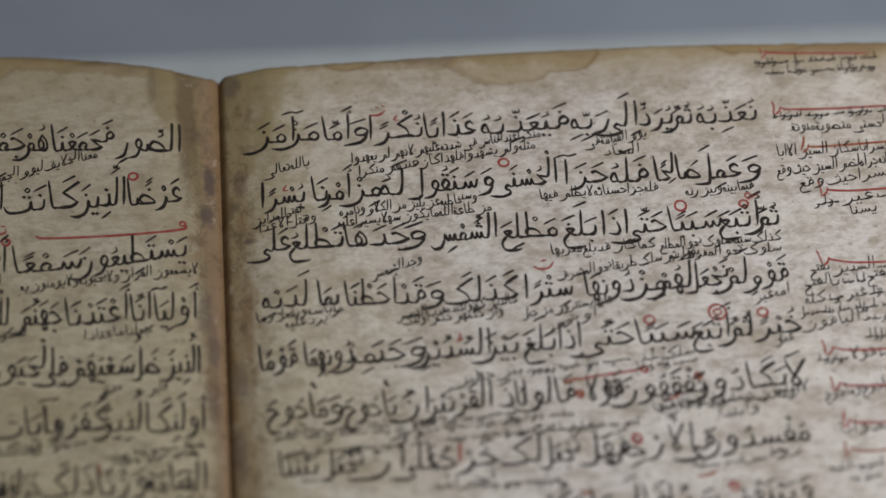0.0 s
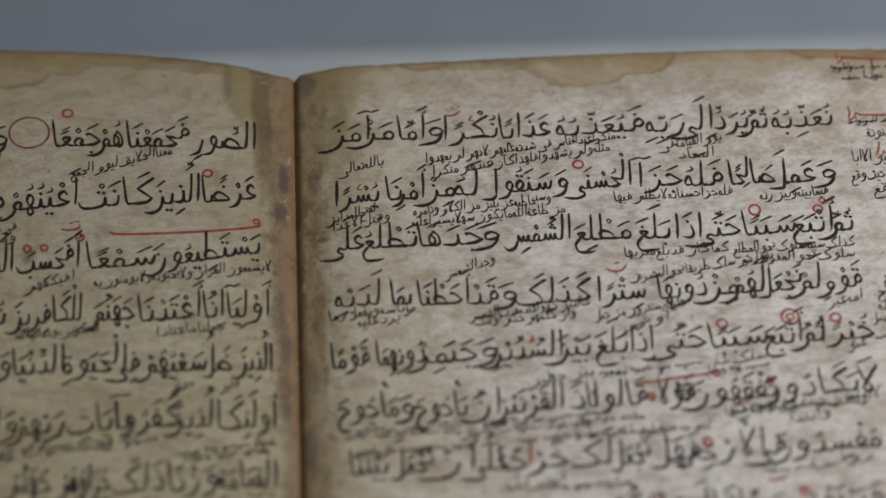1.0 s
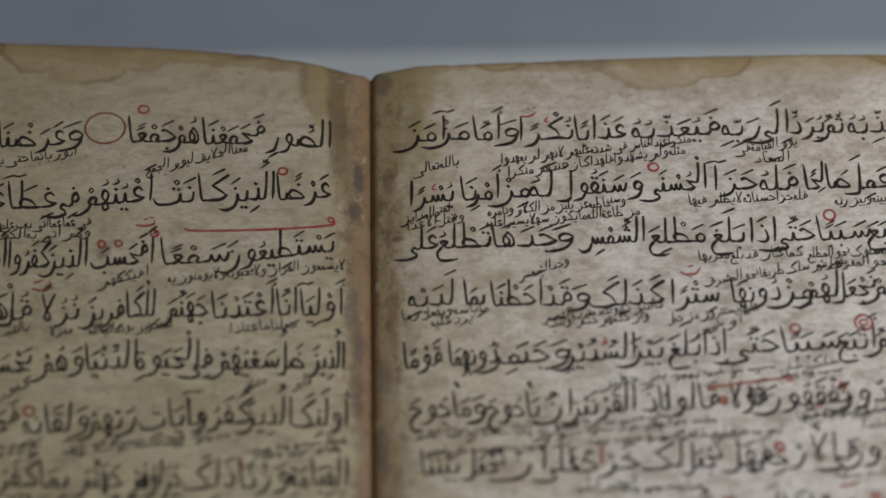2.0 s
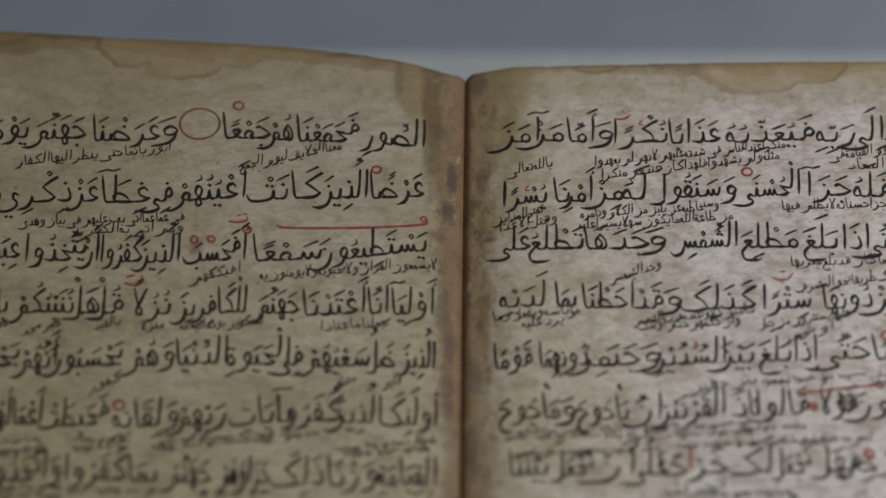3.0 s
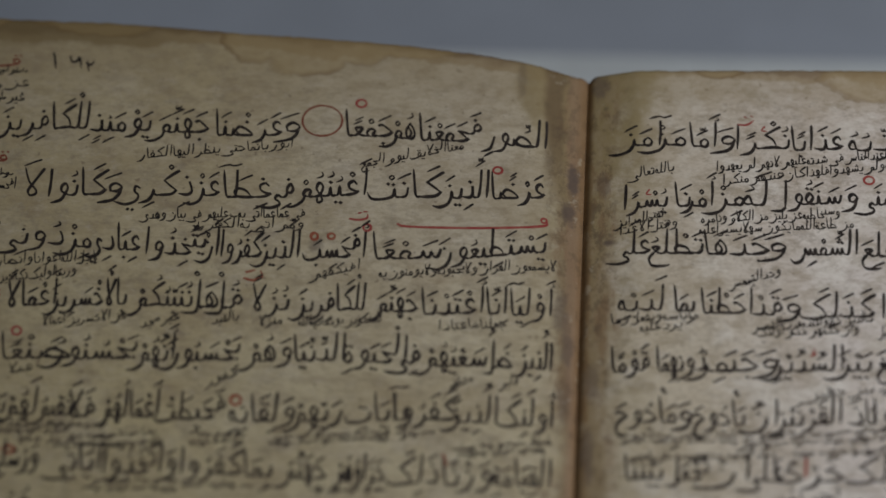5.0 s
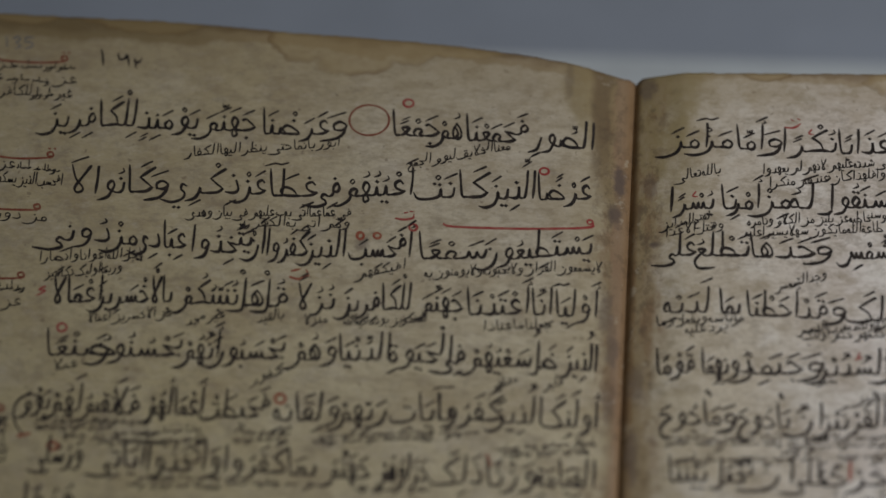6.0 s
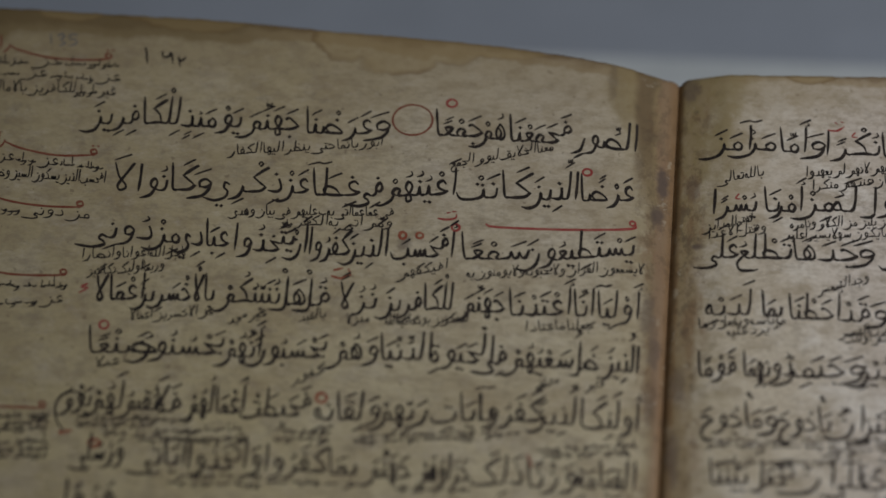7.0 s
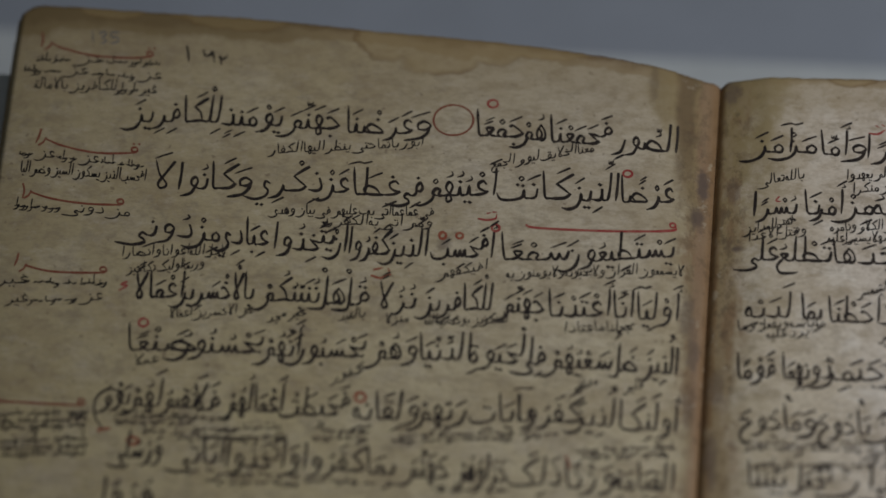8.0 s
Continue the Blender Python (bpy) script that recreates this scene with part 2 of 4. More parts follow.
def part(name, bm, material, parent, label=""):
    me = bpy.data.meshes.new(name)
    bm.to_mesh(me)
    bm.free()
    me.materials.append(material)
    ob = new(name, me)
    if parent:
        ob.parent = parent
    return tagged(ob, label)


def box(x0, x1, y0, y1, z0, z1, bevel=0.0):
    bm = bmesh.new()
    bmesh.ops.create_cube(bm, size=1, matrix=Matrix.LocRotScale(((x0 + x1) / 2, (y0 + y1) / 2, (z0 + z1) / 2), None, (x1 - x0, y1 - y0, z1 - z0)))
    if bevel:
        bmesh.ops.bevel(bm, geom=bm.edges[:], offset=bevel, segments=3, profile=0.5, affect="EDGES")
    return bm


# ---- the room ----
R, TOP = 2.4, CEILING
for n, (a, b, c, d) in {"wall_north": (-R, R, R, R + 0.1), "wall_south": (-R, R, -R - 0.1, -R), "wall_east": (R, R + 0.1, -R, R), "wall_west": (-R - 0.1, -R, -R, R)}.items():
    tagged(part(n, box(a, b, c, d, 0, TOP), WALL, None, "plain white painted wall of the room"), category="wall", kind="structure")
tagged(part("floor", box(-R - 0.1, R + 0.1, -R - 0.1, R + 0.1, -0.1, 0), FLOOR, None, "plain grey floor of the room"), category="floor", kind="structure")
tagged(part("ceiling", box(-R - 0.1, R + 0.1, -R - 0.1, R + 0.1, TOP, TOP + 0.1), WALL, None, "plain white painted ceiling"), category="ceiling", kind="structure")

TABLE_TOP, BLOCK = PAGE - 0.095, 0.016


def make_table():
    t = thing("display_table", "grey-blue painted display table under the open book", "table")
    part("tabletop", box(-0.75, 0.75, -0.55, 0.35, TABLE_TOP - 0.03, TABLE_TOP, 0.004), TABLE, t)
    for sx in (-0.70, 0.70):
        for sy in (-0.50, 0.30):
            part("leg", box(sx - 0.025, sx + 0.025, sy - 0.025, sy + 0.025, 0, TABLE_TOP - 0.03, 0.003), TABLE, t)


def make_mount():
    """A wedge whose upper face is parallel to the pages."""
    m = thing("book_cradle", "pale grey sloping board that carries the open manuscript", "book support")
    x, (near, far) = 0.205, (-0.285, 0.008)
    corners = []
    for v in (near, far):
        p = BOOK @ Vector((0, v, -BLOCK))
        corners.append((p.y, p.z))
    bm = bmesh.new()
    floor_z = TABLE_TOP + 0.004
    ring = [(corners[0][0], floor_z), (corners[1][0], floor_z), (corners[1][0], corners[1][1]), (corners[0][0], corners[0][1])]
    a = [bm.verts.new((-x, y, z)) for y, z in ring]
    b = [bm.verts.new((x, y, z)) for y, z in ring]
    bm.faces.new(a)
    bm.faces.new(b[::-1])
    for k in range(4):
        bm.faces.new((a[k], b[k], b[(k + 1) % 4], a[(k + 1) % 4]))
    bmesh.ops.recalc_face_normals(bm, faces=bm.faces)
    bmesh.ops.bevel(bm, geom=bm.edges[:], offset=0.0012, segments=3, profile=0.5, affect="EDGES")
    part("board", bm, MOUNT, m)
    part("base_plate", box(-0.34, 0.34, -0.32, 0.122, TABLE_TOP, TABLE_TOP + 0.004, 0.001), MOUNT, m, "flat pale plate under the sloping board")


def make_lamp():
    # unseen lamp body, added to carry the key light from the right
    lamp = thing("added_table_lamp", "unseen dark metal lamp added on the table to carry the key light", "lamp")
    x, y = LAMP.x + 0.05, LAMP.y + 0.02
    part("base", box(x - 0.06, x + 0.06, y - 0.05, y + 0.02, TABLE_TOP, TABLE_TOP + 0.015, 0.004), METAL, lamp)
    part("post", box(x - 0.009, x + 0.009, y - 0.009, y + 0.009, TABLE_TOP + 0.015, LAMP.z + 0.03, 0.003), METAL, lamp)
    bm = box(-0.20, 0.20, -0.09, 0.09, 0.012, 0.035, 0.004)
    bmesh.ops.transform(bm, matrix=look(LAMP, LAMP_AIM), verts=bm.verts)
    part("shade", bm, METAL, lamp)


def make_ceiling_fill():
    # unseen housing, added around the overhead fill
    c = thing("added_ceiling_fill", "unseen white ceiling light with a flat diffuser, added as soft fill", "lamp")
    part("frame", box(-0.37, 0.87, 0.03, 0.57, CEILING - 0.05, CEILING, 0.004), WALL, c)
    part("diffuser", box(-0.35, 0.85, 0.05, 0.55, CEILING - 0.06, CEILING - 0.045, 0.003), DIFFUSER, c)


make_ceiling_fill()
make_table()
make_mount()
make_lamp()

# ---- the open manuscript: u to the right of the fold, v up from its head, in millimetres ----
HEAD = [np.array([(-195.9, 20.3), (-183.4, 19.0), (-152.8, 17.8), (-123.0, 16.9), (-93.1, 14.7), (-63.4, 12.9), (-41.0, 10.8), (-21.7, 7.8), (-11.3, 5.7), (-3.7, 4.4), (0.2, 4.6)]), np.array([(0.2, 4.2), (2.2, 5.0), (4.4, 5.4), (8.5, 5.2), (14.4, 5.0), (32.1, 5.4), (61.7, 6.2), (91.3, 6.6), (120.8, 6.5), (150.2, 5.6), (174.9, 4.8), (195.4, 4.1)])]
FOOT = -262.0
OUTER = [-184.5, 189.0]


def smooth_interp(x, knots):
    """A smooth curve through a few knots (x, y)."""
    xs, ys = knots[:, 0], knots[:, 1]
    m = np.gradient(ys, xs)
    i = int(np.clip(np.searchsorted(xs, x) - 1, 0, len(xs) - 2))
    h = xs[i + 1] - xs[i]
    t = float(np.clip((x - xs[i]) / h, 0, 1))
    return ((1 + 2 * t) * (1 - t) ** 2 * ys[i] + t * (1 - t) ** 2 * h * m[i] + t * t * (3 - 2 * t) * ys[i + 1] + t * t * (t - 1) * h * m[i + 1])


def fold(v):
    """Where the fold lies at the height v."""
    return 0.1 + 0.0125 * v


def head(side, u):
    return smooth_interp(u, HEAD[side])


def rise(u, v):
    """Height of the paper over the plane of the pages, in millimetres: fold, swell of the leaves, cockling."""
    a = abs(u - fold(v))
    z = -1.9 * math.exp(-((a / 0.85) ** 1.3))
    z -= (1.6 + 1.8 * math.exp(-((max(8 - v, 0) / 45.0) ** 2))) * math.exp(-((a / 9.0) ** 2))
    z -= 1.3 * max(0.0, (a - 168) / 20) ** 2
    z += 0.22 * noise.noise((u / 34, v / 41, 3.1)) + 0.09 * noise.noise((u / 11, v / 13, 8.4))
    return z


def on_page(u, v, lift=0.0):
    return (u / 1000, v / 1000, (rise(u, v) + lift) / 1000)


def leaf_outline(side, f, v_t):
    """Across the leaf: f from the fold (0) to the fore edge (1); v_t from head (0) to foot (1)."""
    sign = -1 if side == 0 else 1
    outer = abs(OUTER[side])
    u = sign * outer * f
    top = head(side, u)
    v = top + (FOOT - top) * v_t
    # its head corner is worn round
    corner = max(0.0, (f - 0.965) / 0.035)
    v -= (1 - v_t) ** 24 * 3.6 * corner ** 2.5
    u += fold(v) * (1 - f)
    return u, v


def make_page(side, book):
    nu, nv = 150, 120
    fs = [1 - (1 - i / nu) ** 1.0 for i in range(nu + 1)]
    fs = [f * (0.25 + 0.75 * f) if f < 0.06 else f for f in fs]
    vs = [(j / nv) ** 1.15 for j in range(nv + 1)]
    verts, depth = [], []
    for f in fs:
        for t in vs:
            u, v = leaf_outline(side, f, t)
            nick = 0.35 * noise.noise((u / 4.0, 2.0 + side, 0)) + 0.2 * noise.noise((u / 1.3, 5.0, side))
            v += nick * (1 - t) ** 30
            verts.append(on_page(u, v))
            depth.append((head(side, u) - v) / 1000)
    n = nv + 1
    faces = []
    for i in range(nu):
        for j in range(nv):
            q = (i * n + j, i * n + j + 1, (i + 1) * n + j + 1, (i + 1) * n + j)
            faces.append(q if side == 1 else q[::-1])
    # the sheet's thickness: its rim turned down
    rim = [i * n for i in range(nu + 1)] + [nu * n + j for j in range(1, n)]
    base = len(verts)
    for r in rim:
        x, y, z = verts[r]
        verts.append((x, y, z - 0.0003))
        depth.append(0.0)
    for i in range(len(rim) - 1):
        q = (rim[i], rim[i + 1], base + i + 1, base + i)
        faces.append(q if side == 1 else q[::-1])
    name = "left_page" if side == 0 else "right_page"
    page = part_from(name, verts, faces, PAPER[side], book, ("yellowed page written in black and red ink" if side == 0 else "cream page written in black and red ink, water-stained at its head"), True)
    layer = page.data.attributes.new("below_head", "FLOAT", "POINT")
    layer.data.foreach_set("value", depth)
    return page


def make_leaves(side, book):
    """The leaves below the open page, in bundles whose edges stand a little apart."""
    rng = random.Random(5 + side)
    sign = -1 if side == 0 else 1
    count = 7
    for b in range(count):
        z1, z0 = -0.45 - (BLOCK * 1000 - 2.2) / count * b, -0.45 - (BLOCK * 1000 - 2.2) / count * (b + 1) + 0.12
        if b == count - 1:
            z0 = -BLOCK * 1000
        out = 0.5 + 0.34 * b + rng.uniform(-0.2, 0.25) if side == 0 else 0.25 * b + rng.uniform(-0.3, 0.2)
        drop = 0.9 + 0.5 * b + rng.uniform(0, 0.4)
        verts, faces, m, k = [], [], 64, 36
        for i in range(m + 1):
            for j in range(k + 1):
                f, t = 0.008 + 0.992 * (i / m) ** 1.9, (j / k) ** 1.1
                u, v = leaf_outline(side, f, t)
                u += sign * out * f
                v -= drop * (1 - t)
                fade = max(0.0, 1 - b / 4)
                top = min(z1 + fade * rise(u, v), rise(u, v) - 0.42 - 0.3 * b - 1.4 * math.exp(-((u / 14) ** 2)))
                verts.append((u / 1000, v / 1000, min(max(top, z0 + 0.3), rise(u, v) - 0.5 - 0.3 * b) / 1000))
        n = k + 1
        for i in range(m):
            for j in range(k):
                q = (i * n + j, i * n + j + 1, (i + 1) * n + j + 1, (i + 1) * n + j)
                faces.append(q if side == 1 else q[::-1])
        rim = [i * n for i in range(m + 1)] + [m * n + j for j in range(1, n)] + [i * n + k for i in range(m - 1, -1, -1)] + [j for j in range(k - 1, -1, -1)]
        base = len(verts)
        for r in rim:
            x, y, z = verts[r]
            verts.append((x, y, min(z0 / 1000, z - 0.0002)))
        for i in range(len(rim) - 1):
            q = (rim[i], rim[i + 1], base + i + 1, base + i)
            faces.append(q if side == 1 else q[::-1])
        part_from("leaf", verts, faces, LEAF_EDGE, book, "thick leaf with a browned edge", True)


book = thing("open_manuscript", "old handwritten Arabic manuscript lying open on a pale sloping board", "book")
book.matrix_world = BOOK
pages = [make_page(0, book), make_page(1, book)]
for s in (0, 1):
    make_leaves(s, book)

# ---- the writing: a reed pen's strokes for each letter; x runs leftwards, y up from the line, in pen units ----
FLAT = ((0, 14), (3, 2), (20, -4), (42, -3), (50, 9))
# shape: form -> (strokes, advance, height over which marks stand); forms: s alone, i first, m middle, f last
SHAPES = {
    "alef": {"s": ([((5, 49), (4, 26), (5, 0))], 13, 50), "f": ([((0, 0), (5, 1), (8, 8), (11, 28), (14, 50))], 16, 51)},
    "beh": {"s": ([FLAT], 54, 15), "i": ([((0, 17), (1, 5), (6, 0), (15, 0))], 15, 18), "m": ([((0, 0), (5, 2), (8, 16), (10, 2), (17, 0))], 17, 18),
            "f": ([((0, 0), (5, 2), (8, 15), (10, 2), (26, -4), (46, -3), (54, 8))], 56, 16)},
    "noon": {"s": ([((1, 14), (3, 3), (9, -8), (26, -15), (46, -11))], 42, 16), "i": ([((0, 17), (1, 5), (6, 0), (15, 0))], 15, 18),
             "m": ([((0, 0), (5, 2), (8, 16), (10, 2), (17, 0))], 17, 18), "f": ([((0, 0), (6, 2), (9, 12), (10, 1), (18, -11), (36, -16), (52, -13))], 46, 16)},
    "yeh": {"s": ([((0, 14), (8, 18), (10, 8), (2, 0), (6, -10), (26, -16), (48, -10))], 48, 18), "i": ([((0, 17), (1, 5), (6, 0), (15, 0))], 15, 18),
            "m": ([((0, 0), (5, 2), (8, 16), (10, 2), (17, 0))], 17, 18), "f": ([((0, 0), (8, 4), (13, -3), (4, -8), (4, -15), (24, -19), (52, -15))], 50, 14)},
    "jeem": {"s": ([((26, 19), (14, 20), (0, 12)), ((0, 12), (14, 5), (23, -8), (17, -23), (-4, -25))], 27, 21),
             "i": ([((24, 19), (18, 21), (8, 14), (-1, 7)), ((-1, 7), (10, 1), (28, 0))], 28, 22), "m": ([((0, 14), (8, 16), (20, 19)), ((20, 19), (11, 12), (0, 4)), ((0, 4), (9, 0), (27, 0))], 27, 20),
             "f": ([((0, 14), (9, 16), (21, 19)), ((21, 19), (11, 13), (1, 7)), ((1, 7), (14, 1), (22, -11), (16, -24), (-6, -25))], 26, 20)},
    "dal": {"s": ([((7, 23), (3, 14), (2, 5), (9, 0), (25, 2))], 27, 25), "f": ([((0, 0), (6, 3), (9, 21), (8, 9), (13, 0), (30, 2))], 30, 22)},
    "reh": {"s": ([((2, 14), (5, 3), (12, -9), (30, -14))], 25, 16), "f": ([((0, 0), (6, 2), (8, 10), (10, 0), (18, -10), (34, -14))], 30, 14)},
    "seen": {"s": ([((0, 15), (3, 3), (8, 2), (12, 12), (14, 3), (19, 2), (23, 12), (26, 1)), ((26, 1), (34, -12), (52, -15), (62, -8))], 62, 16),
             "i": ([((0, 15), (3, 3), (9, 2), (13, 12), (15, 3), (21, 2), (25, 12), (28, 2), (40, 0))], 40, 16),
             "m": ([((0, 0), (5, 2), (9, 12), (11, 3), (17, 2), (21, 12), (23, 3), (29, 2), (33, 12), (36, 2), (46, 0))], 46, 16),
             "f": ([((0, 0), (5, 2), (9, 12), (11, 3), (17, 2), (21, 12), (23, 3), (29, 2), (33, 12), (36, 1)), ((36, 1), (44, -12), (60, -15), (70, -8))], 68, 16)},
    "sad": {"s": ([((26, 0), (2, 1), (14, 11), (30, 16), (38, 8), (26, 0)), ((34, 2), (42, 10), (45, -6), (60, -14), (70, -6))], 70, 18),
            "i": ([((26, 0), (1, 1), (14, 11), (30, 16), (38, 8), (26, 0)), ((24, 0), (40, 2), (43, 11), (45, 1), (54, 0))], 54, 18),
            "m": ([((0, 0), (28, 0), (40, 8), (32, 16), (15, 11), (4, 1)), ((28, 0), (42, 2), (45, 11), (47, 1), (56, 0))], 56, 18),
            "f": ([((0, 0), (28, 0), (40, 8), (32, 16), (15, 11), (4, 1)), ((36, 2), (44, 10), (47, -6), (62, -14), (72, -6))], 72, 18)},
    "tah": {"s": ([((22, 1), (1, 1), (12, 13), (24, 16), (30, 8), (22, 1), (36, 0)), ((28, 50), (27, 26), (27, 4))], 36, 24),
            "m": ([((0, 0), (24, 1), (32, 8), (26, 16), (13, 12), (5, 2)), ((24, 1), (38, 0)), ((30, 50), (29, 26), (29, 4))], 38, 24)},
    "ain": {"s": ([((4, 19), (10, 24), (17, 18), (8, 11)), ((8, 11), (18, 3), (22, -10), (14, -23), (-6, -23))], 24, 25),
            "i": ([((3, 20), (9, 25), (17, 21), (16, 13), (8, 8), (-1, 6)), ((-1, 6), (9, 1), (27, 0))], 27, 26), "m": ([((0, 0), (7, 3), (15, 14), (3, 14), (12, 2), (21, 0))], 21, 16),
            "f": ([((0, 0), (7, 3), (15, 13), (3, 13), (13, 2)), ((13, 2), (20, -10), (14, -24), (-6, -25), (-14, -23))], 23, 16)},
    "feh": {"s": ([((14, 9), (6, 7), (1, 14), (7, 23), (14, 16), (16, 1), (32, -4), (52, -2), (60, 8))], 62, 24), "i": ([((14, 9), (6, 7), (1, 14), (7, 23), (14, 16), (14, 5), (19, 0), (26, 0))], 26, 25),
            "m": ([((0, 0), (11, 2), (18, 11), (11, 21), (3, 13), (11, 2), (22, 0))], 22, 23), "f": ([((0, 0), (11, 2), (18, 11), (11, 21), (3, 13), (11, 2), (28, -4), (48, -3), (56, 8))], 57, 23)},
    "waw": {"s": ([((15, 8), (16, 17), (9, 22), (1, 15), (6, 7), (15, 8)), ((2, 12), (4, 1), (12, -9), (30, -13))], 27, 24),
            "f": ([((0, 0), (8, 3), (16, 8), (16, 17), (9, 21), (4, 13), (8, 3), (16, -9), (34, -13))], 30, 23)},
    "kaf": {"s": ([((-2, 46), (12, 38), (30, 27)), ((30, 27), (16, 17), (3, 8)), ((3, 8), (10, 0), (30, -3), (52, -1), (58, 8))], 58, 42),
            "i": ([((-2, 44), (10, 37), (25, 27)), ((25, 27), (12, 17), (0, 8)), ((0, 8), (10, 1), (36, 0))], 36, 40), "m": ([((0, 0), (14, 2), (38, 0)), ((2, 44), (14, 37), (28, 28)), ((28, 28), (14, 17), (8, 3))], 38, 40),
            "f": ([((0, 0), (8, 1), (14, 0)), ((2, 46), (16, 38), (34, 27)), ((34, 27), (18, 16), (9, 3)), ((9, 3), (16, -1), (34, -3), (56, -1), (62, 8))], 62, 42)},
    "lam": {"s": ([((4, 50), (4, 20), (5, -6)), ((5, -6), (14, -12), (34, -11))], 32, 50), "i": ([((4, 50), (4, 22), (7, 2), (15, 0))], 15, 51), "m": ([((0, 0), (6, 2), (8, 12), (8, 50)), ((8, 16), (10, 3), (17, 0))], 17, 51),
            "f": ([((0, 0), (6, 2), (8, 50)), ((8, 20), (9, -7), (18, -12), (36, -11))], 34, 51)},
    "meem": {"s": ([((9, 13), (1, 9), (3, 0), (12, 0), (14, 8), (9, 13)), ((3, 2), (10, -8), (26, -16), (40, -17))], 30, 16), "i": ([((9, 15), (1, 9), (3, 0), (12, 0), (15, 9), (8, 15)), ((11, 0), (24, 0))], 24, 17),
             "m": ([((0, 0), (6, 1), (3, 10), (12, 13), (17, 4), (9, -1)), ((14, 0), (23, 0))], 23, 16), "f": ([((0, 0), (6, 1), (4, 11), (13, 13), (17, 4), (8, 0)), ((14, 4), (19, -8), (34, -16), (50, -16))], 38, 16)},
    "heh": {"s": ([((10, 20), (3, 10), (5, 2), (14, 2), (17, 9), (9, 20))], 20, 22), "i": ([((14, 28), (5, 18), (2, 5), (9, -1), (19, 5), (20, 17), (13, 28)), ((16, 20), (10, 10), (14, 1), (27, 0))], 27, 30),
            "m": ([((0, 0), (8, 2), (17, 14), (13, 25), (5, 17), (11, 2), (24, 0)), ((10, 3), (5, -8), (13, -11), (15, 1))], 24, 27), "f": ([((0, 0), (6, 3), (11, 20), (17, 11), (15, 3), (7, 3))], 19, 22)},
    "lamalef": {"s": ([((0, 47), (9, 28), (18, 8), (15, -1), (8, 1), (8, 8), (18, 24), (25, 49))], 30, 48), "f": ([((0, 0), (12, 0)), ((3, 47), (11, 28), (20, 8), (17, -1), (9, 1), (10, 8), (20, 24), (28, 49))], 32, 48)},
    "hamza": {"s": ([((12, 12), (6, 14), (4, 8), (12, 6)), ((13, 1), (2, 4))], 17, 16)},
}
# letter: shape, dots, above (1) or below (-1)
LETTERS = {
    "ا": ("alef", 0, 0), "أ": ("alef", 0, 0), "إ": ("alef", 0, 0), "آ": ("alef", 0, 0), "ب": ("beh", 1, -1), "ت": ("beh", 2, 1), "ث": ("beh", 3, 1), "ن": ("noon", 1, 1), "ي": ("yeh", 2, -1), "ى": ("yeh", 0, 0), "ئ": ("yeh", 0, 0),
    "ج": ("jeem", 1, -1), "ح": ("jeem", 0, 0), "خ": ("jeem", 1, 1), "د": ("dal", 0, 0), "ذ": ("dal", 1, 1), "ر": ("reh", 0, 0), "ز": ("reh", 1, 1), "س": ("seen", 0, 0), "ش": ("seen", 3, 1), "ص": ("sad", 0, 0), "ض": ("sad", 1, 1),
    "ط": ("tah", 0, 0), "ظ": ("tah", 1, 1), "ع": ("ain", 0, 0), "غ": ("ain", 1, 1), "ف": ("feh", 1, 1), "ق": ("feh", 2, 1), "و": ("waw", 0, 0), "ؤ": ("waw", 0, 0), "ك": ("kaf", 0, 0), "ل": ("lam", 0, 0), "م": ("meem", 0, 0),
    "ه": ("heh", 0, 0), "ة": ("heh", 2, 1), "ء": ("hamza", 0, 0), "ﻻ": ("lamalef", 0, 0),
}
MARKS = {
    "\u064e": [((-3, 9), (8, 4), (18, -1))], "\u0650": [((-3, 9), (8, 4), (18, -1))], "\u064b": [((0, 12), (14, 5)), ((2, 5), (16, -2))], "\u064d": [((0, 12), (14, 5)), ((2, 5), (16, -2))],
    "\u064f": [((5, 10), (2, 5), (6, 2), (13, 0))], "\u0652": [((6, 0), (2, 4), (6, 8), (10, 4), (6, 0))],
    "\u0651": [((2, 6), (3, 1), (6, 1), (7, 5), (8, 1), (11, 1), (12, 6))],
}
RIGHT_ONLY = {"alef", "dal", "reh", "waw", "lamalef", "hamza"}


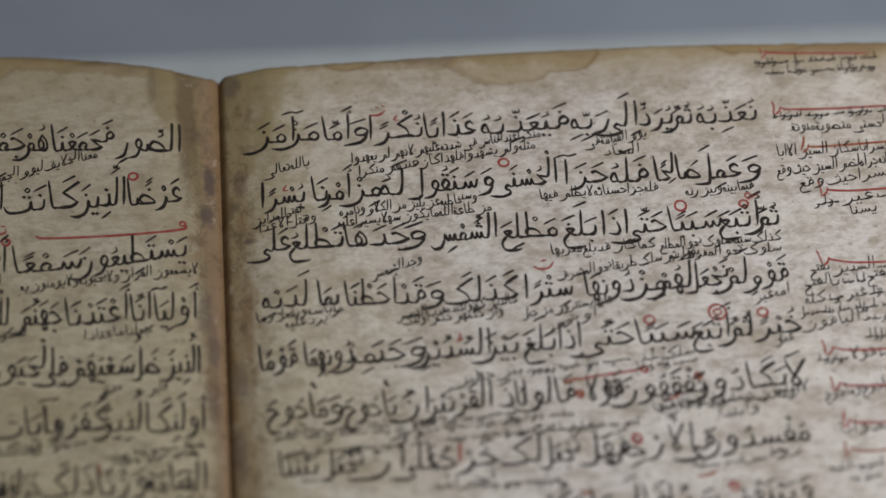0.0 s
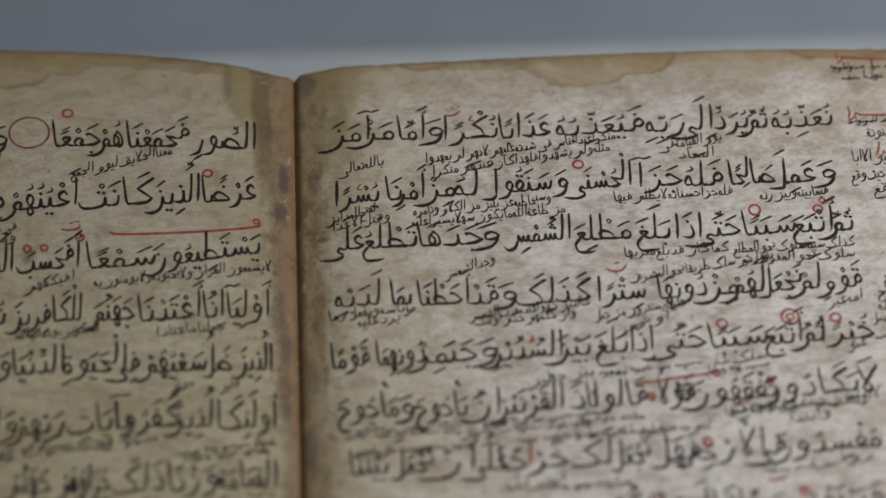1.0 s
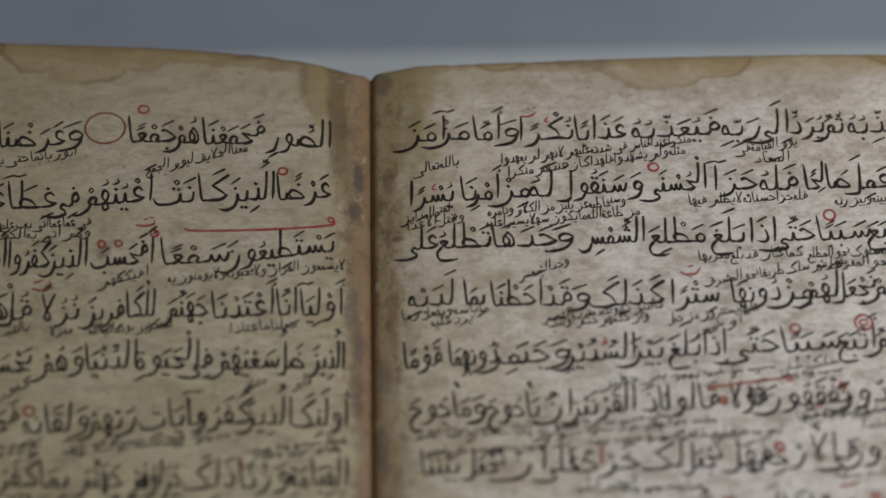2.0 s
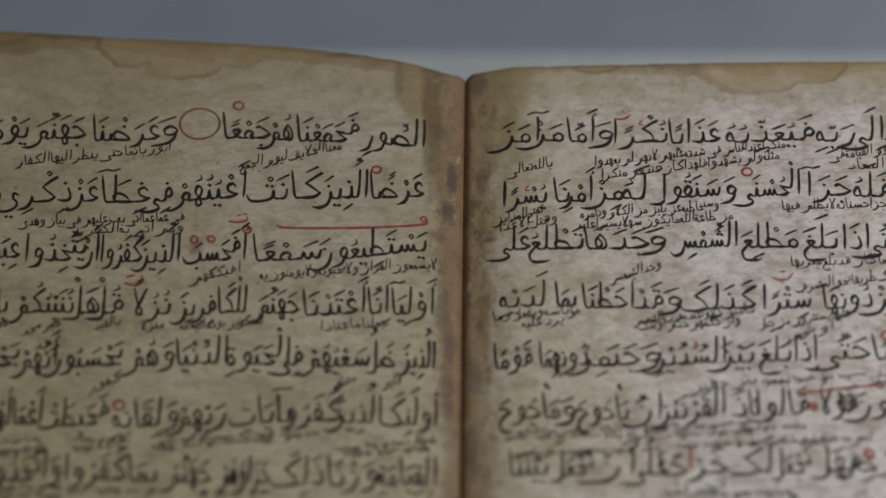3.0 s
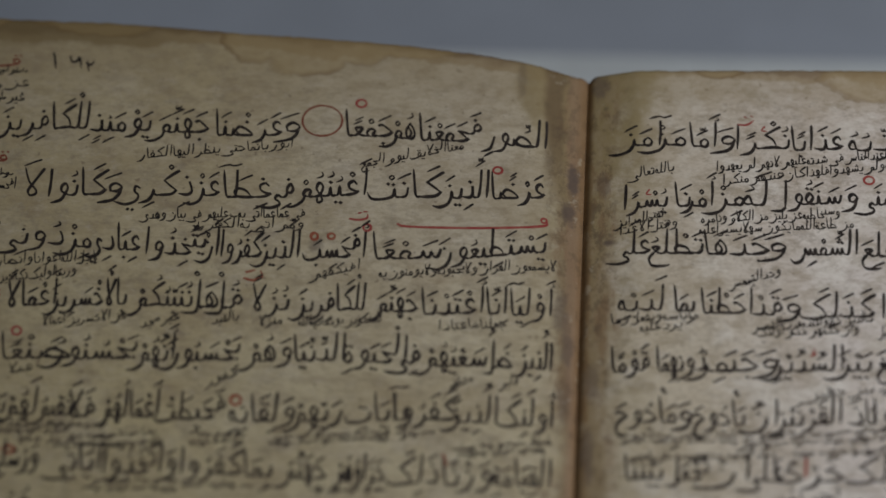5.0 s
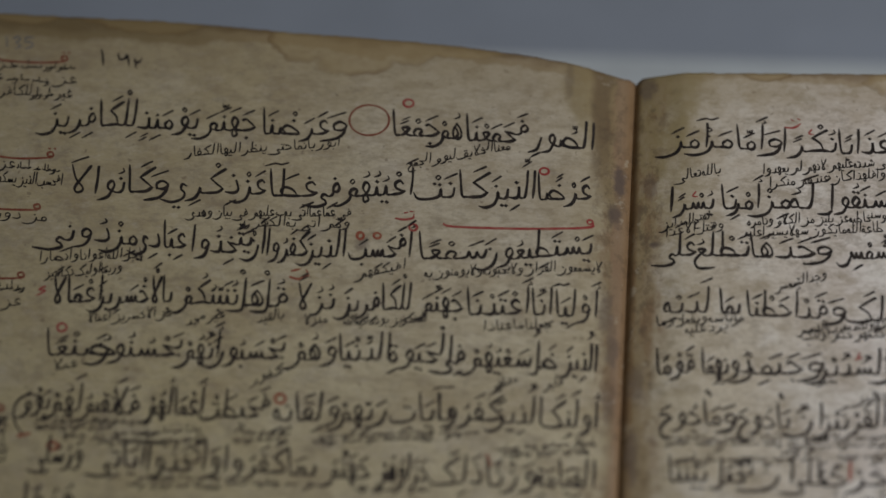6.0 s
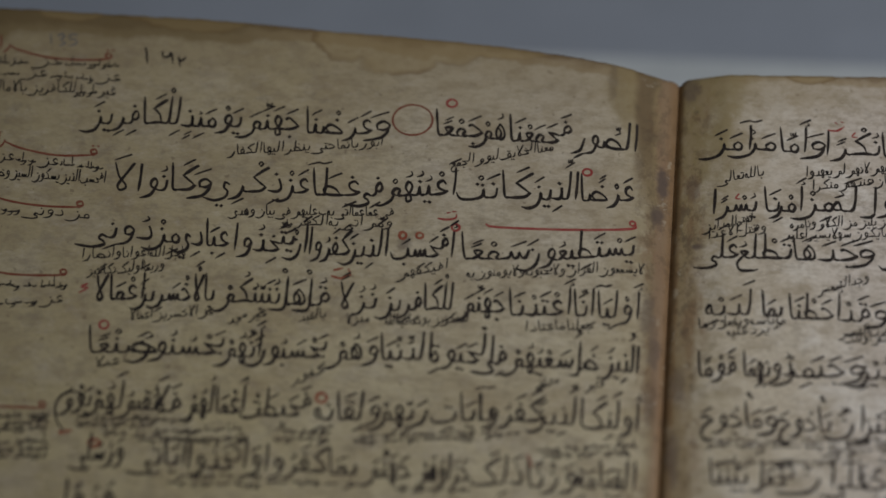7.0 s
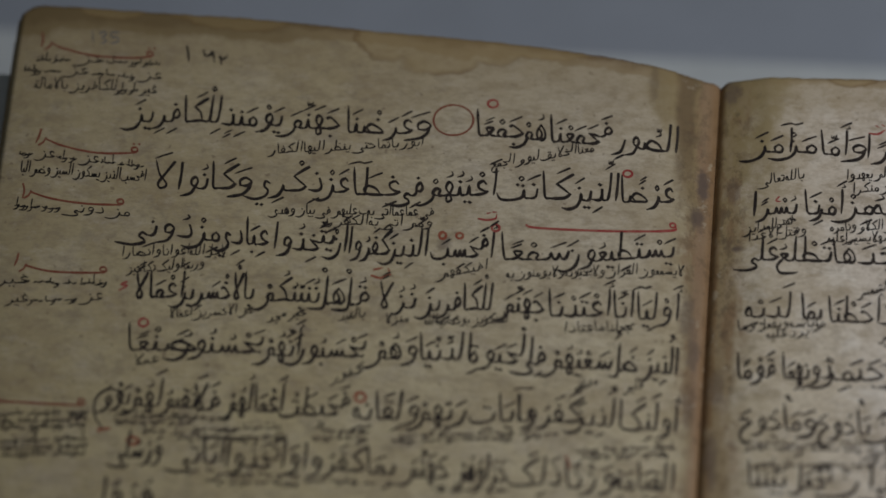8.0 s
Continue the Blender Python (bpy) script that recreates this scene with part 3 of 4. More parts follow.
def spell(word):
    """The strokes of a word as (points, weight, group), x leftwards from its right end; letters that join share a group, marks have -1."""
    text = word
    for a in "اأإآ":
        for mark in ("", "\u064e", "\u0651\u064e", "\u0650", "\u064b", "\u0652", "\u064f"):
            text = text.replace("ل" + mark + a, "ﻻ" + mark)
    letters = []
    for ch in text:
        if ch in LETTERS:
            letters.append([ch, []])
        elif ch in MARKS and letters:
            letters[-1][1].append(ch)
    # letters that run into a hooked one climb onto its head
    climb = [0.0] * len(letters)
    for i in range(len(letters) - 1, 0, -1):
        joined = LETTERS[letters[i - 1][0]][0] not in RIGHT_ONLY and LETTERS[letters[i][0]][0] != "hamza"
        climb[i - 1] = 14.0 if joined and (LETTERS[letters[i][0]][0] == "jeem" or climb[i]) else 0.0
    out, x, group = [], 0.0, -1
    for i, (ch, marks) in enumerate(letters):
        shape, dots, way = LETTERS[ch]
        forms = SHAPES[shape]
        before = i > 0 and LETTERS[letters[i - 1][0]][0] not in RIGHT_ONLY and shape != "hamza"
        after = i + 1 < len(letters) and shape not in RIGHT_ONLY and LETTERS[letters[i + 1][0]][0] != "hamza"
        form = ("m" if after else "f") if before else ("i" if after else "s")
        if form not in forms:
            form = {"m": "m", "f": "m" if "m" in forms else "f", "i": "s", "s": "s"}[form]
        strokes, wide, high = forms[form]
        group += 0 if before else 1
        first = len(out)
        for s in strokes:
            out.append(([(x + px, py) for px, py in s], 1.0, group))
        mid = x + min(wide, 30) * 0.5
        low = -26 if form in "sf" and shape in ("jeem", "yeh") else -14
        if dots and not (form == "f" and shape == "yeh"):
            y = high + 7 if way > 0 else low
            at = {1: [0], 2: [-4.5, 4.5], 3: [-5, 4, 0]}[dots]
            for n, dx in enumerate(at):
                dy = (7 if n == 2 else 0) + (1.5 if n == 1 else 0)
                out.append(([(mid + dx - 2.4, y + dy + 2.2), (mid + dx + 2.4, y + dy - 2.2)], 1.12, -1))
        up = high + (16 if way > 0 and dots else 7)
        for k in marks:
            below = k in "\u0650\u064d"
            y0 = (low - 12 if way < 0 else -22) if below else up
            for s in MARKS[k]:
                out.append(([(mid - 7 + px, y0 + py) for px, py in s], 0.62, -1))
            if not below:
                up += 9
        if ch in "أ":
            out.append(([(x + 2, high + 9), (x - 2, high + 5), (x + 6, high + 3)], 0.5, -1))
        if ch == "آ":
            out.append(([(x - 14, high + 10), (x - 2, high + 7), (x + 8, high + 9), (x + 24, high + 5)], 0.6, -1))
        if ch in "ئؤ":
            out.append(([(mid + 3, high + 10), (mid - 2, high + 7), (mid + 5, high + 5)], 0.5, -1))
        if climb[i]:
            out[first:] = [([(px, py + climb[i] * max(0.0, 1 - max(py, 0.0) / 70)) for px, py in s], w, n) for s, w, n in out[first:]]
        x += wide + (0 if after else 5)
    return out


def curve_points(pts, steps=4):
    """A smooth curve through the points (Catmull-Rom)."""
    if len(pts) == 2:
        return [pts[0], ((pts[0][0] + pts[1][0]) / 2, (pts[0][1] + pts[1][1]) / 2), pts[1]]
    p = [pts[0], *pts, pts[-1]]
    out = []
    for i in range(1, len(p) - 2):
        for s in range(steps):
            t = s / steps
            out.append(tuple(0.5 * (2 * p[i][k] + (p[i + 1][k] - p[i - 1][k]) * t + (2 * p[i - 1][k] - 5 * p[i][k] + 4 * p[i + 1][k] - p[i + 2][k]) * t * t
                                    + (3 * p[i][k] - p[i - 1][k] - 3 * p[i + 1][k] + p[i + 2][k]) * t ** 3) for k in (0, 1)))
    return out + [pts[-1]]


TALL = 1.24             # the hand is taller than the pen units are wide


class Pen:
    """Gathers strokes of ink that lie on the pages, in millimetres."""

    def __init__(self, nib=1.0, flat=0.5):
        self.nib, self.flat, self.verts, self.faces, self.lift = nib, flat, [], [], 0.05

    def stroke(self, pts, weight=1.0, taper=True):
        pts = curve_points(pts)
        half = self.nib * weight / 2
        along = [0.0]
        for a, b in zip(pts, pts[1:]):
            along.append(along[-1] + math.hypot(b[0] - a[0], b[1] - a[1]))
        phase = 7.0 * (pts[0][0] + pts[0][1])
        rows = []
        for i, (u, v) in enumerate(pts):
            a, b = pts[max(i - 1, 0)], pts[min(i + 1, len(pts) - 1)]
            dx, dy = b[0] - a[0], b[1] - a[1]
            n = math.hypot(dx, dy) or 1.0
            dx, dy = dx / n, dy / n
            turn = math.atan2(dy, dx) - radians(118)
            w = half * math.hypot(math.sin(turn), self.flat * math.cos(turn))
            # the nib lands full and lifts off thin
            w *= 1.0 + 0.10 * math.sin(phase + 0.9 * along[i])
            if taper:
                w *= min(1.0, 0.42 + 0.58 * (along[-1] - along[i]) / (2.6 * half)) * min(1.0, 0.80 + 0.20 * along[i] / half)
                if i in (0, len(pts) - 1):
                    s = -1 if i == 0 else 1
                    u, v = u + s * dx * half * 0.45, v + s * dy * half * 0.45
            rows.append(((u - dy * w, v + dx * w), (u + dy * w, v - dx * w)))
        base = len(self.verts)
        for l, r in rows:
            self.verts += [on_page(*l, self.lift), on_page(*r, self.lift)]
        for i in range(len(rows) - 1):
            k = base + 2 * i
            self.faces.append((k, k + 1, k + 3, k + 2))
        self.lift += 0.0004

    def ring(self, u, v, ru, rv, weight=1.0):
        self.stroke([(u + ru * math.cos(a), v + rv * math.sin(a)) for a in np.linspace(1.2, 1.2 + 2 * math.pi, 13)], weight, False)

    def word(self, word, right, left, line, size, rng, slant=0.03, split=None):
        """A word between two places on a line, which is a list of (u, v)."""
        strokes = spell(word)
        xs = [p[0] for s, w, n in strokes for p in s if w == 1.0]
        lo, hi = min(xs), max(xs)
        sx = min((right - left) / max(hi - lo, 1.0), size * 2.2)
        us, vs = [p[0] for p in line], [p[1] for p in line]
        jig = rng.uniform(-1, 1) * size * 1.5
        for s, w, group in strokes:
            pen = split(group) if split else self
            pts = []
            mid = (right + left) / 2
            for x, y in s:
                u = right - (x - lo) * sx
                wob = rng.uniform(-0.6, 0.6) * size
                pts.append((u + y * size * slant + wob * 0.6, float(np.interp(u, us, vs)) + y * size * TALL + wob + jig + (u - mid) * 0.045))
            if w == 1.12:
                c = ((pts[0][0] + pts[1][0]) / 2, (pts[0][1] + pts[1][1]) / 2)
                # a dot: the full nib set down for an instant
                pts = [(c[0] - 1.9 * size, c[1] - 2.3 * size), (c[0] + 1.9 * size, c[1] + 2.3 * size)]
                pen.stroke(pts, rng.uniform(0.80, 0.98), False)
                continue
            pen.stroke(pts, w * rng.uniform(0.86, 1.06))

    def done(self, name, material, page, label="", kind=""):
        if self.verts:
            tagged(part_from(name, self.verts, self.faces, material, page, label), kind=kind)


NIB = (1.06, 0.56)       # width of the reed, and of its thin side to its broad side
UNIT = 0.14347          # one pen unit of the main script, in millimetres


def main_line(page, words, line, seed, size=0.87):
    """One line of the main script: each run of joined letters is a part; its dots and vowel marks lie in one mesh."""
    rng = random.Random(seed)
    marks = Pen(*NIB)
    for word, right, left in words:
        runs = {}

        def pen_for(group):
            return marks if group < 0 else runs.setdefault(group, Pen(*NIB))

        marks.word(word, right, left, line, UNIT * size, rng, split=pen_for)
        for pen in runs.values():
            pen.done("joined_letters", BLACK, page)
    marks.done("diacritic", BLACK, page, "small black dots and vowel marks", "stuff")


def small_note(page, text, right, left, v_right, v_left, seed, size=0.37):
    """A small gloss, its words shared out over its length; a dash stands for a word that is worn or a name."""
    margin = size > 0.4
    pen, bar, rng = Pen(0.57, 0.5), Pen(0.58 if margin else 0.52, 0.6), random.Random(seed)
    tall = min(size / 0.37, 1.2) * TALL
    words = text.split()
    wide = []
    for w in words:
        if set(w) == {"-"}:
            wide.append(14.0 * len(w))
        else:
            xs = [p[0] for s, k, n in spell(w) for p in s if k == 1.0]
            wide.append(max(xs) - min(xs))
    gap = 9.0
    scale = (right - left) / (sum(wide) + gap * (len(words) - 1))
    u, line = right, [(left - 30, v_left + (v_left - v_right) * 30 / (right - left)), (left, v_left), (right, v_right)]
    for w, n in zip(words, wide):
        end = u - n * scale
        if set(w) == {"-"}:
            f = [float(np.interp(q, [p[0] for p in line], [p[1] for p in line])) for q in (u, (u + end) / 2, end)]
            # a name or a worn word: plain bars of its length and height
            q = u
            while q > end + 0.4:
                n = min(rng.uniform(0.7, 2.0), q - end)
                base = float(np.interp(q, [end, u], [f[2], f[0]])) + rng.uniform(0.0, 0.5)
                bar.stroke([(q, base + rng.uniform(0.0, 0.4)), (q - n / 2, base - 0.1), (q - n, base + rng.uniform(-0.3, 0.3))], rng.uniform(0.8, 1.3))
                for k in range(rng.choice((0, 0, 1, 1))):
                    at = q - n * rng.uniform(0, 0.9)
                    bar.stroke([(at + rng.uniform(-0.1, 0.2), base + tall * rng.choice((0.6, 0.8, 1.0, 1.3, 1.9))), (at, base)], rng.uniform(0.7, 1.0))
                if rng.random() < 0.3:
                    bar.stroke([(q, base), (q - 0.5, base - 0.7 * tall), (q - 1.3, base - 0.9 * tall)], rng.uniform(0.7, 1.0))
                q -= n * rng.uniform(0.8, 1.1)
        else:
            pen.word(w, u, end, line, UNIT * size, rng)
        u = end - gap * scale
    bar.lift = 0.03
    bar.done("worn_gloss", NOTE if margin else WORN, page, "worn brownish small writing", "stuff")
    pen.done("marginal_note" if margin else "small_gloss", NOTE, page, "small black gloss in a thin pen", "stuff")


def red_ring(page, u, v, ru, rv, weight=1.0, material=None):
    pen = Pen(0.74, 0.75)
    pen.ring(u, v, ru, rv, weight)
    pen.done("red_ring", material or RED, page, "small red ink ring")


def red_rule(page, pts, weight=1.0, material=None):
    pen = Pen(0.72, 0.6)
    pen.stroke(pts, weight)
    pen.done("red_rule", material or RED, page, "red ink stroke")


def red_heading(page, alef, rule, loop=0, material=None):
    """The red word that opens a marginal note: an upright stroke, a hook, and one long drawn-out stroke that may end in a loop under dots."""
    pen = Pen(0.72, 0.6)
    pen.stroke(alef)
    (u, v), end = rule[0], rule[-1]
    pen.stroke([(u - 1.6, v - 1.7), (u - 0.5, v - 0.7), (u - 0.1, v + 0.7)], 0.85)
    pen.stroke([(u - 0.1, v + 0.7), (u + 0.5, v + 0.1), *rule[1:]], 1.05)
    if loop:
        pen.stroke([end, (end[0] + 0.9, end[1] + 0.7), (end[0] + 0.5, end[1] + 1.8), (end[0] - 0.6, end[1] + 1.5), (end[0] - 0.4, end[1] + 0.5), (end[0] + 0.6, end[1] + 0.6)], 1.1)
        for k in range(loop - 1):
            at = end[0] - 0.5 + 1.4 * k
            pen.stroke([(at, end[1] + 3.1), (at + 0.5, end[1] + 2.7)], 1.1, False)
    pen.done("red_heading", material or RED, page, "red ink word with one long drawn-out stroke")


def black_rule(page, pts, weight, material, name, label):
    pen = Pen(0.72, 0.6)
    for p in pts:
        pen.stroke(p, weight)
    pen.done(name, material, page, label)


# the right-hand page
main_line(pages[1], [("نُعَذِّبُهُ", 138.9, 123.6), ("ثُمَّ", 122.0, 114.3), ("يُرَدُّ", 117.0, 108.5), ("إِلَى", 107.8, 96.5), ("رَبِّهِ", 100.6, 90.9), ("فَيُعَذِّبُهُ", 90.1, 67.6), ("عَذَابًا", 65.8, 52.7), ("نُكْرًا", 52.1, 38.8), ("وَ", 38.1, 32.0), ("أَمَّا", 33.1, 26.4), ("مَنْ", 25.3, 13.3), ("آمَنَ", 18.9, 6.0)],
          [(7.5, -19.2), (45.4, -19.7), (89.2, -19.2), (138.9, -18.7)], 1)
main_line(pages[1], [("وَ", 138.2, 132.7), ("عَمِلَ", 133.0, 121.4), ("صَالِحًا", 122.6, 111.0), ("فَلَهُ", 109.2, 99.7), ("جَزَآ", 98.7, 88.2), ("الْحُسْنَى", 85.6, 68.7), ("وَ", 69.3, 65.5), ("سَنَقُولُ", 65.2, 47.5), ("لَهُ", 46.0, 40.5), ("مِنْ", 40.2, 29.8), ("أَمْرِ", 32.3, 24.3), ("نَا", 26.5, 22.7), ("يُسْرًا", 20.7, 10.1)],
          [(8.1, -39.5), (44.4, -37.7), (87.8, -36.8), (138.5, -37.0)], 2)
main_line(pages[1], [("ثُمَّ", 141.2, 132.3), ("أَتْبَعَ", 136.0, 126.1), ("سَبَبًا", 126.5, 113.1), ("حَتَّى", 112.4, 98.3), ("إِذَا", 102.4, 96.4), ("بَلَغَ", 94.4, 86.2), ("مَطْلِعَ", 84.4, 70.4), ("الشَّمْسِ", 69.0, 52.3), ("وَ", 50.9, 44.3), ("جَدَ", 46.6, 36.9), ("هَا", 35.9, 30.2), ("تَطْلُعُ", 29.8, 16.4), ("عَلَى", 16.4, 5.6)],
          [(8.9, -53.9), (52.0, -53.2), (72.2, -53.0), (100.9, -53.4), (141.2, -52.5)], 3)
main_line(pages[1], [("قَوْمٍ", 141.9, 130.2), ("لَمْ", 131.2, 122.3), ("نَجْعَلْ", 126.5, 115.5), ("لَهُمْ", 117.0, 105.6), ("مِنْ", 110.5, 99.1), ("دُونِهَا", 102.3, 90.1), ("سِتْرًا", 86.9, 75.3), ("كَذَلِكَ", 73.2, 54.3), ("وَ", 54.3, 48.7), ("قَدْ", 49.7, 42.3), ("أَحَطْنَا", 42.1, 29.5), ("بِمَا", 27.7, 22.7), ("لَدَيْهِ", 19.7, 8.9)],
          [(9.6, -71.5), (42.3, -71.9), (75.0, -72.3), (99.1, -71.8), (141.2, -70.3)], 4)
main_line(pages[1], [("خُبْرًا", 143.4, 130.7), ("ثُمَّ", 130.7, 122.3), ("أَتْبَعَ", 125.1, 116.2), ("سَبَبًا", 116.5, 101.8), ("حَتَّى", 101.1, 84.9), ("إِذَا", 87.6, 82.6), ("بَلَغَ", 81.2, 73.6), ("بَيْنَ", 71.8, 60.2), ("السَّدَّيْنِ", 64.8, 44.4), ("وَ", 48.6, 42.3), ("جَدَ", 43.5, 34.5), ("مِنْ", 35.8, 24.6), ("دُونِهِمَا", 30.3, 18.4), ("قَوْمًا", 16.5, 7.1)],
          [(7.5, -90.0), (41.2, -89.3), (69.2, -88.7), (104.6, -87.3), (142.7, -86.3)], 5)
main_line(pages[1], [("لَا", 142.9, 138.2), ("يَكَادُونَ", 137.8, 111.8), ("يَفْقَهُونَ", 117.5, 93.7), ("قَوْلًا", 97.1, 88.1), ("قَالُوا", 85.0, 72.4), ("يَا", 72.7, 70.3), ("ذَ", 69.4, 66.2), ("الْقَرْنَيْنِ", 64.1, 45.4), ("إِنَّ", 48.3, 38.8), ("يَأْجُوجَ", 40.2, 27.7), ("وَ", 27.2, 22.2), ("مَأْجُوجَ", 23.2, 8.3)],
          [(8.3, -105.5), (40.2, -105.7), (81.9, -104.2), (109.7, -103.6), (141.7, -102.3)], 6)
main_line(pages[1], [("مُفْسِدُونَ", 141.9, 113.1), ("فِي", 118.3, 107.8), ("الْأَرْضِ", 112.9, 91.0), ("فَهَلْ", 97.2, 84.9), ("نَجْعَلُ", 84.7, 74.9), ("لَكَ", 74.9, 64.8), ("خَرْجًا", 64.3, 47.5), ("عَلَى", 49.8, 37.8), ("أَنْ", 41.2, 27.5), ("تَجْعَلَ", 31.2, 20.6), ("بَيْنَنَا", 19.9, 10.7)],
          [(11.8, -122.4), (52.8, -122.1), (80.1, -121.6), (114.4, -120.2), (141.2, -119.2)], 7)
main_line(pages[1], [("وَبَيْنَهُمْ", 140.9, 118.9), ("سَدًّا", 117.6, 106.0), ("قَالَ", 105.2, 93.3), ("مَا", 91.9, 86.5), ("مَكَّنِّي", 84.5, 69.0), ("فِيهِ", 67.7, 56.8), ("رَبِّي", 55.5, 44.7), ("خَيْرٌ", 43.4, 31.2)],
          [(29.9, -139.8), (78.4, -137.7), (140.6, -136.3)], 8)
# the left-hand page
main_line(pages[0], [("الصُّورِ", -10.5, -27.0), ("فَجَمَعْنَا", -27.5, -43.5), ("هُمْ", -44.5, -53.3), ("جَمْعًا", -50.3, -62.6), ("وَ", -74.3, -80.7), ("عَرَضْنَا", -79.0, -96.2), ("جَهَنَّمَ", -97.9, -114.0), ("يَوْمَئِذٍ", -113.0, -128.3), ("لِلْكَافِرِينَ", -129.3, -154.4)],
          [(-152.0, -18.3), (-112.6, -18.3), (-83.4, -18.8), (-61.4, -18.3), (-39.5, -19.0), (-11.0, -20.8)], 11, 0.97)
main_line(pages[0], [("عَرْضًا", -10.7, -24.3), ("الَّذِينَ", -25.2, -38.8), ("كَانَتْ", -36.8, -55.9), ("أَعْيُنُهُمْ", -56.5, -76.7), ("فِي", -75.0, -84.0), ("غِطَآ", -80.7, -93.1), ("عَنْ", -94.0, -102.7), ("ذِكْرِي", -101.0, -120.6), ("وَ", -119.0, -124.6), ("كَانُوا", -122.9, -137.4), ("لَا", -139.4, -144.3)],
          [(-142.5, -39.3), (-110.8, -38.8), (-81.8, -38.8), (-60.2, -37.7), (-38.5, -37.8), (-11.0, -36.9)], 12, 0.97)
main_line(pages[0], [("يَسْتَطِيعُونَ", -10.1, -39.6), ("سَمْعًا", -36.6, -54.0), ("أَفَحَسِبَ", -55.9, -71.6), ("الَّذِينَ", -72.7, -84.6), ("كَفَرُوا", -82.0, -92.2), ("أَنْ", -93.3, -98.9), ("يَتَّخِذُوا", -96.6, -111.3), ("عِبَادِي", -113.2, -127.7), ("مِنْ", -125.7, -134.9), ("دُونِي", -132.9, -151.8)],
          [(-149.6, -54.5), (-109.2, -56.9), (-80.5, -57.7), (-59.0, -57.3), (-37.5, -57.3), (-10.4, -54.3)], 13, 0.95)
main_line(pages[0], [("أَوْلِيَآ", -8.3, -18.6), ("إِنَّا", -19.7, -24.6), ("أَعْتَدْنَا", -25.6, -41.0), ("جَهَنَّمَ", -42.0, -54.6), ("لِلْكَافِرِينَ", -55.4, -74.2), ("نُزُلًا", -74.5, -83.6), ("قُلْ", -86.3, -95.2), ("هَلْ", -92.4, -101.3), ("نُنَبِّئُكُمْ", -98.9, -115.3), ("بِالْأَخْسَرِينَ", -115.5, -136.3), ("أَعْمَالًا", -133.4, -145.5)],
          [(-147.3, -74.1), (-107.7, -73.2), (-79.2, -74.0), (-58.0, -73.5), (-36.6, -74.2), (-9.1, -73.3)], 14, 0.92)
main_line(pages[0], [("الَّذِينَ", -7.9, -17.4), ("ضَلَّ", -17.9, -24.6), ("سَعْيُهُمْ", -24.2, -42.1), ("فِي", -40.9, -49.3), ("الْحَيَوةِ", -44.3, -59.5), ("الدُّنْيَا", -59.8, -72.4), ("وَهُمْ", -73.0, -86.4), ("يَحْسَبُونَ", -86.1, -106.2), ("أَنَّهُمْ", -102.5, -113.6), ("يَحْسُنُونَ", -111.9, -136.1), ("صُنْعًا", -128.2, -145.9)],
          [(-145.1, -90.5), (-106.0, -90.1), (-78.0, -89.4), (-56.9, -89.1), (-36.0, -89.6), (-7.9, -90.1)], 15, 0.92)
main_line(pages[0], [("أُولَئِكَ", -7.4, -21.2), ("الَّذِينَ", -21.2, -35.1), ("كَفَرُوا", -30.7, -46.5), ("بِآيَاتِ", -43.3, -58.8), ("رَبِّهِمْ", -59.6, -74.4), ("وَلِقَائِهِ", -71.3, -87.3), ("فَحَبِطَتْ", -88.7, -106.3), ("أَعْمَالُهُمْ", -105.3, -120.8), ("فَلَا", -121.1, -127.4), ("نُقِيمُ", -126.9, -136.7), ("لَهُمْ", -135.7, -145.8), ("يَوْمَ", -143.5, -151.2)],
          [(-148.4, -107.0), (-104.2, -107.6), (-76.5, -107.7), (-55.8, -106.6), (-35.1, -106.4), (-8.0, -107.4)], 16, 0.92)
main_line(pages[0], [("الْقِيَامَةِ", -7.6, -21.3), ("وَزْنًا", -21.9, -34.1), ("ذَلِكَ", -35.3, -47.8), ("جَزَاؤُهُمْ", -48.5, -61.5), ("جَهَنَّمُ", -62.8, -75.1), ("بِمَا", -76.2, -83.1), ("كَفَرُوا", -83.3, -98.3), ("وَاتَّخَذُوا", -99.7, -117.4), ("آيَاتِي", -118.7, -132.4), ("وَرُسُلِي", -133.9, -146.9)],
          [(-146.2, -122.7), (-116.0, -123.7), (-88.8, -123.5), (-61.5, -124.9), (-34.1, -125.1), (-7.6, -124.9)], 17, 0.92)
main_line(pages[0], [("هُزُوًا", -134.7, -146.8)],
          [(-148.2, -136.1), (-133.4, -136.1)], 18)
# glosses of the right-hand page
small_note(pages[1], "يوم القيامة في", 109.8, 93.8, -22.7, -25.1, 101)
small_note(pages[1], "المعاد", 107.5, 98.4, -28.0, -28.0, 102)
small_note(pages[1], "منكرا عند الناس في شدته عليهم لانهم لم يعهدوا", 82.5, 33.6, -21.4, -27.1, 103)
small_note(pages[1], "مثله ولم يشهدوا فلهذا كان عندهم منكرا", 80.8, 35.3, -25.0, -31.3, 104)
small_note(pages[1], "بالله تعالى", 22.4, 10.7, -27.4, -30.1, 105)
small_note(pages[1], "فيما بينه وبين ربه", 135.9, 118.5, -41.0, -42.2, 106)
small_note(pages[1], "فله جزا حسناته لا يظلم فيها", 111.4, 81.0, -40.2, -41.3, 107)
small_note(pages[1], "وسنخاطبه عن يلين من الكلام ونامره", 64.7, 29.6, -41.0, -43.8, 108)
small_note(pages[1], "من طاعة الله ما يكون سهلا يسيرا عليه", 68.2, 29.1, -44.2, -47.4, 109)
small_note(pages[1], "لفتح المداين", 19.7, 7.2, -43.3, -45.1, 110)
